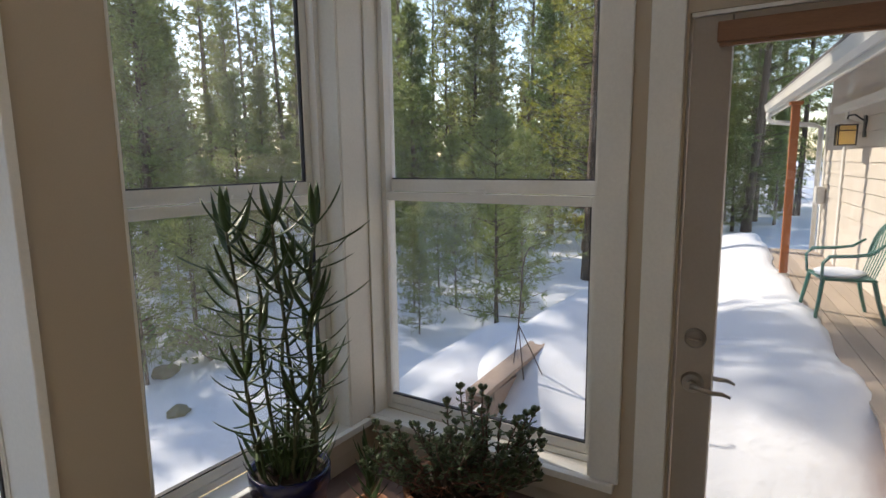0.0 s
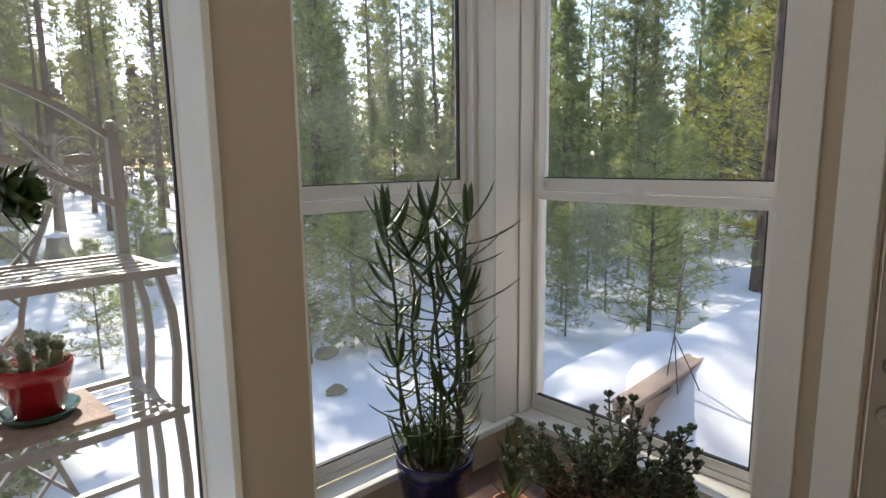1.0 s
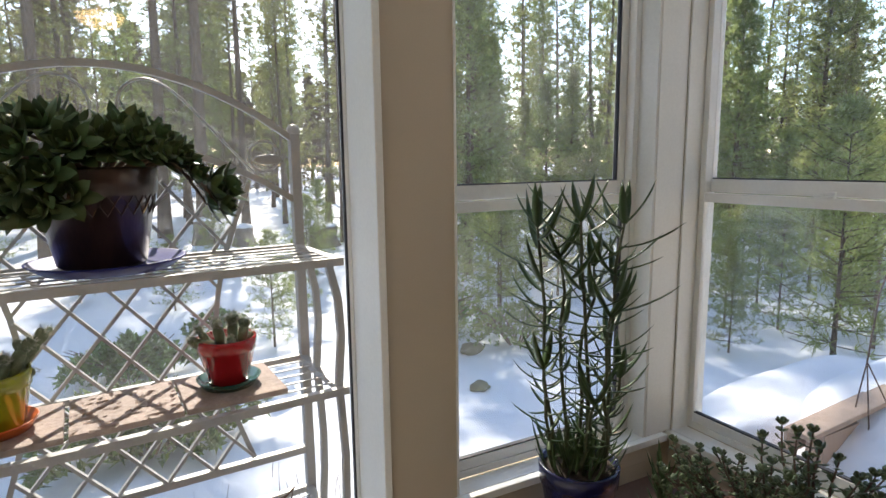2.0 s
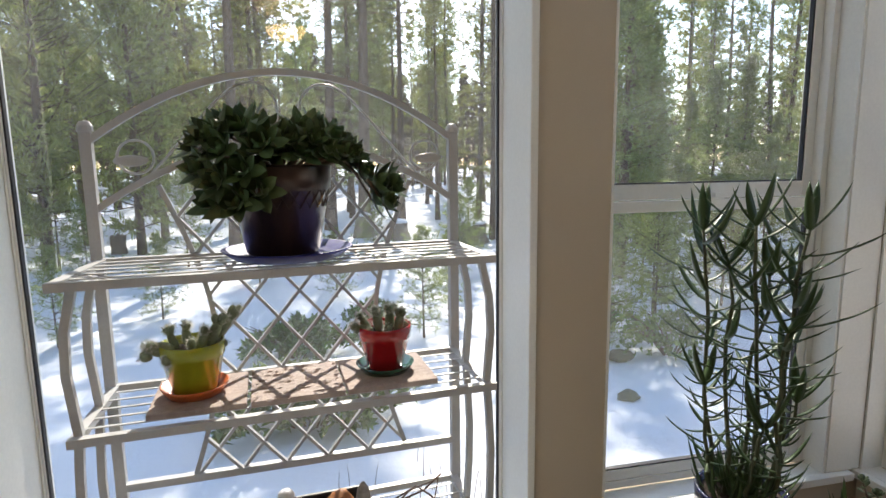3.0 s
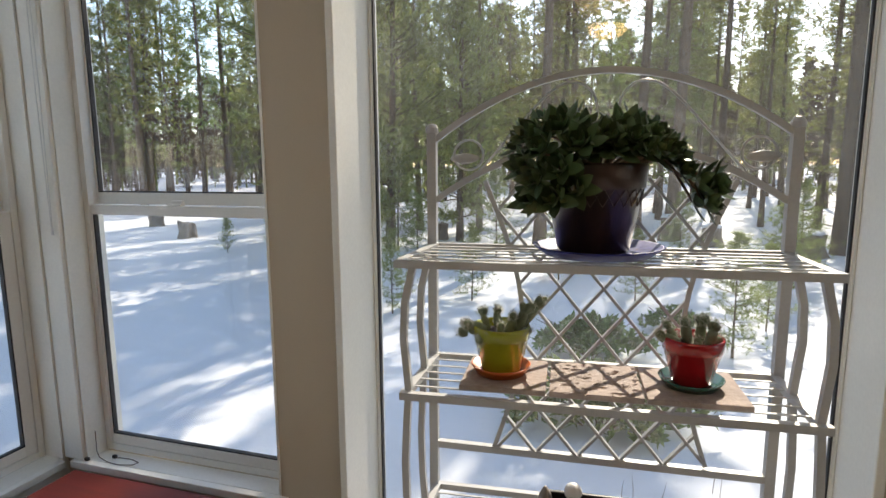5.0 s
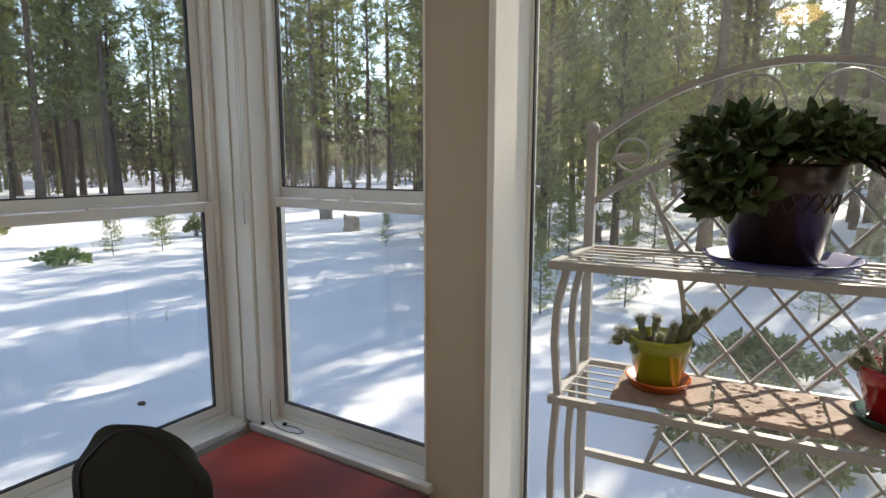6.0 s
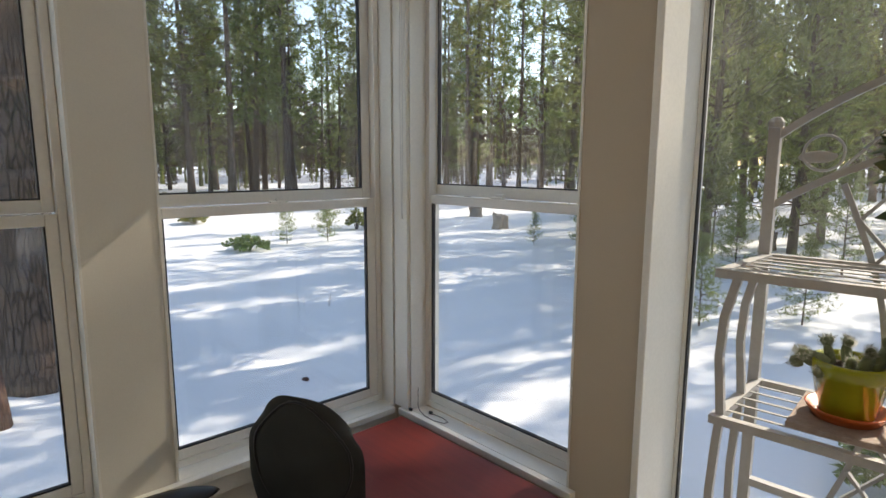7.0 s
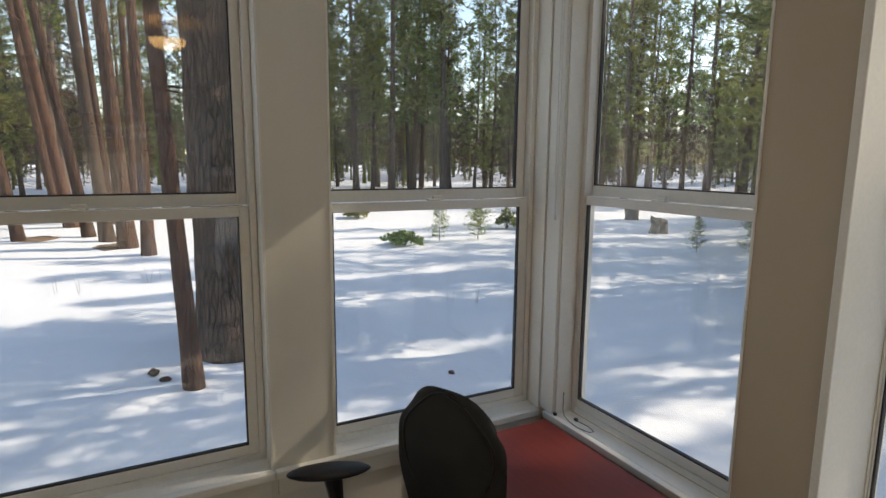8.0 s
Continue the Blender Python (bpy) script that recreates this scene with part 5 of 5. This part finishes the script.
# plants in the corner, on a low bench below the sills
bench = thing("plant_bench", pose(1.45, 1.12, 0), "low dark wooden plant bench below the sills", "bench")
part("bench_top", boxes((-0.40, 0.36, -0.40, 0.38, 0.415, 0.44), bevel=0.004), DESKW, bench)
for sx in (-0.36, 0.32):
    for sy in (-0.36, 0.34):
        part("leg", boxes((sx - 0.02, sx + 0.02, sy - 0.02, sy + 0.02, 0.0, 0.414)), DESKW, bench)
AP = pose(1.215, 1.385, 0.4405)
pot("flower_pot", AP, 0.095, 0.128, 0.235, NAVY, "dark blue glazed pot holding a tall aloe", group="pots on the bench")
aloe = thing("climbing_aloe", AP @ pose(0, 0, 0.22), "tall climbing aloe with thin stems and spiky leaves", "aloe plant")
rng = random.Random(12)
VR = Vector((0.72, -0.69, 0))
VB = Vector((0.69, 0.72, 0))
for k, (sx, sb, tx, tb, h) in enumerate([(-0.085, 0.02, -0.145, 0.0, 0.79), (-0.045, -0.03, -0.075, 0.03, 0.69), (0.03, 0.03, -0.01, -0.02, 0.81), (0.06, 0.0, 0.118, 0.02, 0.80), (0.075, -0.03, 0.085, -0.03, 0.52),
                                         (-0.02, 0.04, 0.03, 0.05, 0.66), (-0.08, -0.03, -0.115, -0.05, 0.34), (0.02, -0.06, 0.045, -0.06, 0.24), (0.075, 0.04, 0.12, 0.04, 0.30)]):
    a, b = VR * sx + VB * sb, VR * tx + VB * tb + Vector((0, 0, h))
    wob = [VR * rng.uniform(-0.014, 0.014) + VB * rng.uniform(-0.012, 0.012) for _ in range(7)]
    line = [a + (b - a) * (i / 6) + (wob[i] if 0 < i < 6 else Vector()) for i in range(7)]
    st = part("stem", sweep(bmesh.new(), line, [0.0075, 0.007, 0.0065, 0.006, 0.006, 0.0055, 0.004], 6), ALOE_STEM, aloe, smooth=True)
    n = int(h * 33)
    for j in range(n):
        s = 0.06 + 0.94 * (j + 0.5) / n
        i = min(5, int(s * 6))
        p = line[i].lerp(line[i + 1], s * 6 - i)
        ang = j * 2.55 + k + rng.uniform(-0.5, 0.5)
        out = VR * math.cos(ang) + VB * math.sin(ang) * 0.75
        top = step(0.35, 0.75, p.z / 0.80)
        ln = (0.06 + 0.05 * rng.random()) * (1 - top) + top * (0.125 + 0.075 * rng.random())
        rise = -0.15 + 0.45 * rng.random() + top * 0.12
        bm = bmesh.new()
        leaf_shape(bm, p, out + Vector((0, 0, rise)), (0, 0, 1), ln * 1.25, 0.015 + 0.008 * top, 0.007, rng.uniform(0.25, 0.62), 6)
        part("leaf", bm, ALOE, st, smooth=True)
    for j in range(4):
        ang = j * 1.57 + k
        out = VR * math.cos(ang) + VB * math.sin(ang) * 0.8
        bm = bmesh.new()
        leaf_shape(bm, line[-1], out * 0.75 + Vector((0, 0, 0.7)), (0, 0, 1), 0.12 + 0.05 * rng.random(), 0.026, 0.008, 0.25, 6)
        part("leaf", bm, ALOE, st, smooth=True)
bm = bmesh.new()
for j in range(110):
    a, r = rng.uniform(0, 6.28), rng.uniform(0.0, 0.12)
    leaf_shape(bm, (math.cos(a) * r, math.sin(a) * r, 0.0), (math.cos(a) * 0.6 + rng.uniform(-0.4, 0.4), math.sin(a) * 0.6 + rng.uniform(-0.4, 0.4), 1), (0, 0, 1), rng.uniform(0.06, 0.16), 0.011, 0.004, 0.15, 3)
tagged(part("low_growth", bm, ALOE, aloe), kind="stuff")
tre = thing("wire_trellis", AP @ pose(0.02, 0.02, 0.215), "small black wire trellis inside the aloe", "trellis")
for x in (-0.05, -0.017, 0.017, 0.05):
    q = VR * x
    part("upright", sweep(bmesh.new(), [(q.x, q.y, 0), (q.x, q.y, 0.40)], 0.0016, 4), BLACK, tre)
for z in (0.10, 0.17, 0.24, 0.31, 0.38):
    q = VR * 0.055
    part("cross_wire", sweep(bmesh.new(), [(-q.x, -q.y, z), (q.x, q.y, z)], 0.0016, 4), BLACK, tre)

JP = pose(1.50, 0.93, 0.4405)
pot("flower_pot", JP, 0.12, 0.165, 0.17, TERRA, "wide terracotta pot holding jade plants", group="pots on the bench")
jade = thing("jade_plant", JP @ pose(0, 0, 0.155), "bushy jade plant with small round leaves and woody stems", "jade plant")
rng = random.Random(8)
JR, JB = Vector((0.57, -0.82, 0)), Vector((0.82, 0.57, 0))


def jade_leaf(bm, base, d, ln, wd):
    """A plump round-ended leaf on a narrow foot."""
    d = Vector(d).normalized()
    side = d.cross(Vector((0.1, 0.2, 1)))
    side.normalize()
    up = side.cross(d)
    rings = []
    for q, w in ((0.0, 0.18), (0.35, 0.62), (0.68, 1.0), (0.90, 0.72)):
        c = Vector(base) + d * (ln * q) + up * (0.16 * ln * q * q)
        rings.append([bm.verts.new(c + side * wd * 0.5 * w), bm.verts.new(c - up * 0.0035 * w), bm.verts.new(c - side * wd * 0.5 * w), bm.verts.new(c + up * 0.003 * w)])
    tip = bm.verts.new(Vector(base) + d * ln + up * 0.16 * ln)
    for a, b in zip(rings, rings[1:]):
        for k in range(4):
            bm.faces.new((a[k], a[(k + 1) % 4], b[(k + 1) % 4], b[k]))
    for k in range(4):
        bm.faces.new((rings[-1][k], rings[-1][(k + 1) % 4], tip))


SHOOTS = [(0.02, 0.345), (0.055, 0.335), (0.09, 0.34), (0.11, 0.29), (-0.02, 0.27), (0.16, 0.25), (0.20, 0.235), (0.235, 0.24), (0.27, 0.235), (0.29, 0.16), (0.25, 0.18), (0.30, 0.11),
          (-0.25, 0.235), (-0.22, 0.20), (-0.28, 0.15), (-0.18, 0.215), (-0.12, 0.22), (-0.07, 0.21)]
for k in range(92):
    tall = k < len(SHOOTS)
    x, h = SHOOTS[k] if tall else (rng.uniform(-0.30, 0.27), 0)
    b = rng.uniform(-0.12, 0.11) if not tall else rng.uniform(-0.05, 0.05)
    h = h or rng.uniform(0.05, 0.185) * (1.1 - abs(x)) + 0.02
    base = JR * (x * 0.45) + JB * (b * 0.5)
    end = JR * x + JB * b + Vector((0, 0, h))
    mid = base.lerp(end, 0.5) + JR * rng.uniform(-0.03, 0.03) + Vector((0, 0, -0.02 if x > 0.1 else 0.01))
    line = [base, base.lerp(mid, 0.5) + JR * 0.005, mid, mid.lerp(end, 0.5) - JR * 0.006, end]
    st = part("stem", sweep(bmesh.new(), line, [0.0050, 0.0044, 0.0036, 0.0030, 0.0022], 5), JADE_STEM, jade)
    bm = bmesh.new()
    big_leaf = 1.0 if x > -0.05 else 0.8
    n = 7 if not tall else 8
    for j in range(n):
        q = (0.38 if tall else 0.20) + (0.60 if tall else 0.78) * (j + 0.5) / n
        i = min(3, int(q * 4))
        p = line[i].lerp(line[i + 1], q * 4 - i)
        turn = j * 1.57 + rng.uniform(-0.3, 0.3)
        for w in (0, math.pi):
            out = JR * math.cos(turn + w) + JB * math.sin(turn + w) + Vector((0, 0, rng.uniform(-0.2, 0.8)))
            jade_leaf(bm, p, out, rng.uniform(0.022, 0.036) * big_leaf, rng.uniform(0.016, 0.023) * big_leaf)
    for j in range(5):
        turn = j * 1.26 + k
        jade_leaf(bm, end, JR * math.cos(turn) * 0.8 + JB * math.sin(turn) * 0.8 + Vector((0, 0, 0.8)), 0.026 * big_leaf, 0.019 * big_leaf)
    tagged(part("foliage", bm, JADE, st, smooth=True), kind="stuff")
dry = bmesh.new()
for k in range(90):
    x, b = rng.uniform(-0.16, 0.16), rng.uniform(-0.14, 0.08)
    p = JR * x + JB * b + Vector((0, 0, rng.uniform(0.0, 0.10)))
    q = p + JR * rng.uniform(-0.07, 0.07) + JB * rng.uniform(-0.05, 0.03) + Vector((0, 0, rng.uniform(-0.03, 0.05)))
    sweep(dry, [p, p.lerp(q, 0.5) + Vector((0, 0, 0.01)), q], [0.002, 0.0018, 0.001], 3)
tagged(part("dry_stem", dry, mat("dry_red_stems", (0.20, 0.085, 0.06), 0.8, 0.3, 20, 90, 0.1), jade, "dry reddish-brown stems"), kind="stuff")
shoot = thing("aloe_offset", pose(1.36, 1.17, 0.4405), "young aloe offset with upright pointed leaves", "aloe plant")
for r, hh, cx, cz in ((0.045, 0.0, 0, 0), ):
    part("small_pot", lathe(bmesh.new(), [(0, 0.0), (0.05, 0.0), (0.065, 0.09), (0.058, 0.09), (0.055, 0.08), (0, 0.08)], 24), TERRA, shoot, smooth=True)
bm = bmesh.new()
for j in range(26):
    a = j * 2.4
    leaf_shape(bm, (0, 0, 0.08 + 0.006 * j), (math.cos(a) * 0.8, math.sin(a) * 0.8, 0.8 + 0.03 * j), (0, 0, 1), rng.uniform(0.09, 0.14), 0.014, 0.005, 0.1, 4)
part("leaves", bm, ALOE, shoot)

# the desk corner: red desk, office chair, cords
desk = thing("desk", pose(-1.42, 1.13, 0), "low desk with a plain red top in the corner", "desk")
part("desk_top", boxes((-0.462, 0.42, -0.25, 0.375, 0.527, 0.55), bevel=0.003), DESK, desk)
for sx in (-0.43, 0.39):
    part("side_panel", boxes((sx - 0.01, sx + 0.01, -0.22, 0.35, 0.0, 0.526)), DESKW, desk)
part("back_panel", boxes((-0.42, 0.38, 0.33, 0.345, 0.2, 0.526)), DESKW, desk)

chair = thing("office_chair", pose(-1.60, 0.88, 0, 0, 0, 206), "charcoal fabric office chair with armrests", "office chair")
bk = bmesh.new()
bmesh.ops.create_grid(bk, x_segments=16, y_segments=18, size=0.5)
for v in bk.verts:
    u, w = v.co.x * 2, v.co.y * 2
    z = 0.71 + 0.235 * w
    half = 0.232 * (1 - 0.26 * step(0.1, 1.05, w)) * (1 - 0.14 * step(-0.2, -1, w))
    arch = -0.11 * abs(u) ** 3 * step(0.2, 1.0, w)
    v.co = Vector((u * half, 0.05 - 0.05 * u * u - 0.05 * w * w * 0.4, z + arch))
sol = bmesh.ops.solidify(bk, geom=list(bk.faces), thickness=0.07)
for _ in range(3):
    bmesh.ops.smooth_vert(bk, verts=bk.verts, factor=0.5, use_axis_x=True, use_axis_y=True, use_axis_z=True)
part("backrest", bk, FABRIC, chair, "padded charcoal fabric backrest", True)
part("seat", lump(bmesh.new(), (0, 0.30, 0.46), (0.25, 0.25, 0.055), 3, 0.06, 3), FABRIC, chair, smooth=True)
part("back_post", sweep(bmesh.new(), [(0, -0.05, 0.60), (0, -0.07, 0.45), (0, 0.05, 0.38), (0, 0.25, 0.38)], 0.028, 8), BLACK, chair)
part("gas_column", lathe(bmesh.new(), [(0, 0.10), (0.03, 0.10), (0.03, 0.40), (0, 0.40)], 14, 0, 0.28), BLACK, chair)
for k in range(5):
    a = k * 2 * math.pi / 5
    e = (0.28 * math.cos(a), 0.28 + 0.28 * math.sin(a))
    leg = part("base_leg", sweep(bmesh.new(), [(0, 0.28, 0.11), (e[0], e[1], 0.075)], [0.026, 0.018], 6), BLACK, chair)
    part("castor", lathe(bmesh.new(), [(0, 0.0), (0.022, 0.0), (0.027, 0.025), (0.022, 0.05), (0, 0.05)], 12, e[0], e[1]), BLACK, leg)
for s in (-1, 1):
    pad = lump(bmesh.new(), (0, 0, 0), (0.047, 0.135, 0.022), 4, 0.05, 3)
    bmesh.ops.transform(pad, matrix=pose(s * 0.29, 0.275, 0.642, 0, 0, -42 * s), verts=pad.verts)
    arm = part("armrest", pad, BLACK, chair, "black padded armrest", True)
    part("arm_post", sweep(bmesh.new(), [(s * 0.285, 0.265, 0.63), (s * 0.28, 0.25, 0.52), (s * 0.20, 0.26, 0.42)], [0.032, 0.022, 0.022], 8), BLACK, arm)
seam = []
for k in range(25):
    a = radians(-60 + 300 * k / 24)
    u, w = 0.80 * math.cos(a), 0.86 * math.sin(a)
    seam.append((u * 0.232 * (1 - 0.26 * step(0.1, 1.05, w)), 0.05 - 0.05 * u * u - 0.02 * w * w + 0.002, 0.71 + 0.225 * w - 0.11 * abs(u) ** 3 * step(0.2, 1.0, w)))
part("seam_piping", sweep(bmesh.new(), seam, 0.0045, 6), BLACK, chair, "black piping along the cushion", True)

cord = thing("blind_cord", pose(-1.93, 1.551, 0), "thin white blind cord hanging in the corner", "cord")
for x in (0.0, 0.012):
    part("cord_strand", sweep(bmesh.new(), [(x, 0, 2.4), (x * 1.5, -0.004, 1.9), (0.006 + x * 0.4, -0.004, 1.44)], 0.0016, 5), CORD, cord)
part("cord_tassel", sweep(bmesh.new(), [(0.008, -0.004, 1.44), (0.009, -0.004, 1.41)], [0.003, 0.005], 6), CORD, cord)
cable = thing("loose_cable", pose(-1.80, 1.60, SILL + 0.0055), "thin grey cable coiled loosely on the sill", "cable")
loop = [(-0.08, 0.0, 0.10), (-0.075, -0.005, 0.02), (-0.06, -0.01, 0.002), (0.0, -0.03, 0.002), (0.06, -0.035, 0.002), (0.11, -0.02, 0.002), (0.115, 0.0, 0.002), (0.07, 0.012, 0.002), (0.02, 0.008, 0.002), (0.0, 0.0, 0.002)]
part("cable_run", sweep(bmesh.new(), loop, 0.0016, 5), WIRE, cable, smooth=True)
for x, y in ((-0.085, -0.04), (0.0, 0.004)):
    part("sash_clip", boxes((x - 0.008, x + 0.008, y - 0.006, y + 0.006, 0.0, 0.012), bevel=0.002), BLACK, cable)

# the amber bowl lamp on the ceiling
GLOW = mat("amber_bowl_glass", (0.75, 0.48, 0.18), 0.25, 0.15, 25, 90, 0.05)
gb = GLOW.node_tree.nodes["Principled BSDF"]
gb.inputs["Emission Color"].default_value, gb.inputs["Emission Strength"].default_value = (1.0, 0.62, 0.25, 1), 3.4
clamp = thing("ceiling_lamp", pose(-0.104, 0.228, TOP), "lit amber glass bowl lamp hanging from the ceiling", "ceiling lamp")
part("canopy", lathe(bmesh.new(), [(0, 0.0), (0.055, 0.0), (0.05, -0.02), (0.012, -0.03), (0.012, -0.11), (0, -0.11)], 24), BROWN, clamp, smooth=True)
part("bowl", lathe(bmesh.new(), [(0.108, -0.112), (0.102, -0.137), (0.08, -0.16), (0.042, -0.174), (0, -0.178), (0, -0.170), (0.038, -0.167), (0.075, -0.153), (0.095, -0.133), (0.10, -0.112), (0.108, -0.112)], 36), GLOW, clamp, smooth=True)


# floor boards, last
for i in range(28):
    x0 = W_IN + 0.138 * i
    x1 = min(x0 + 0.136, E_IN)
    for j in range(3):
        y0 = S_IN + 1.75 * j - (0.6 if i % 2 and j else 0)
        y1 = min(S_IN + 1.75 * (j + 1) - (0.6 if i % 2 else 0), N_IN) if j < 2 else N_IN
        part("floor_plank", boxes((x0, x1, y0 + 0.001, y1 - 0.001, -0.012, 0.0)), FLOORING, floor)
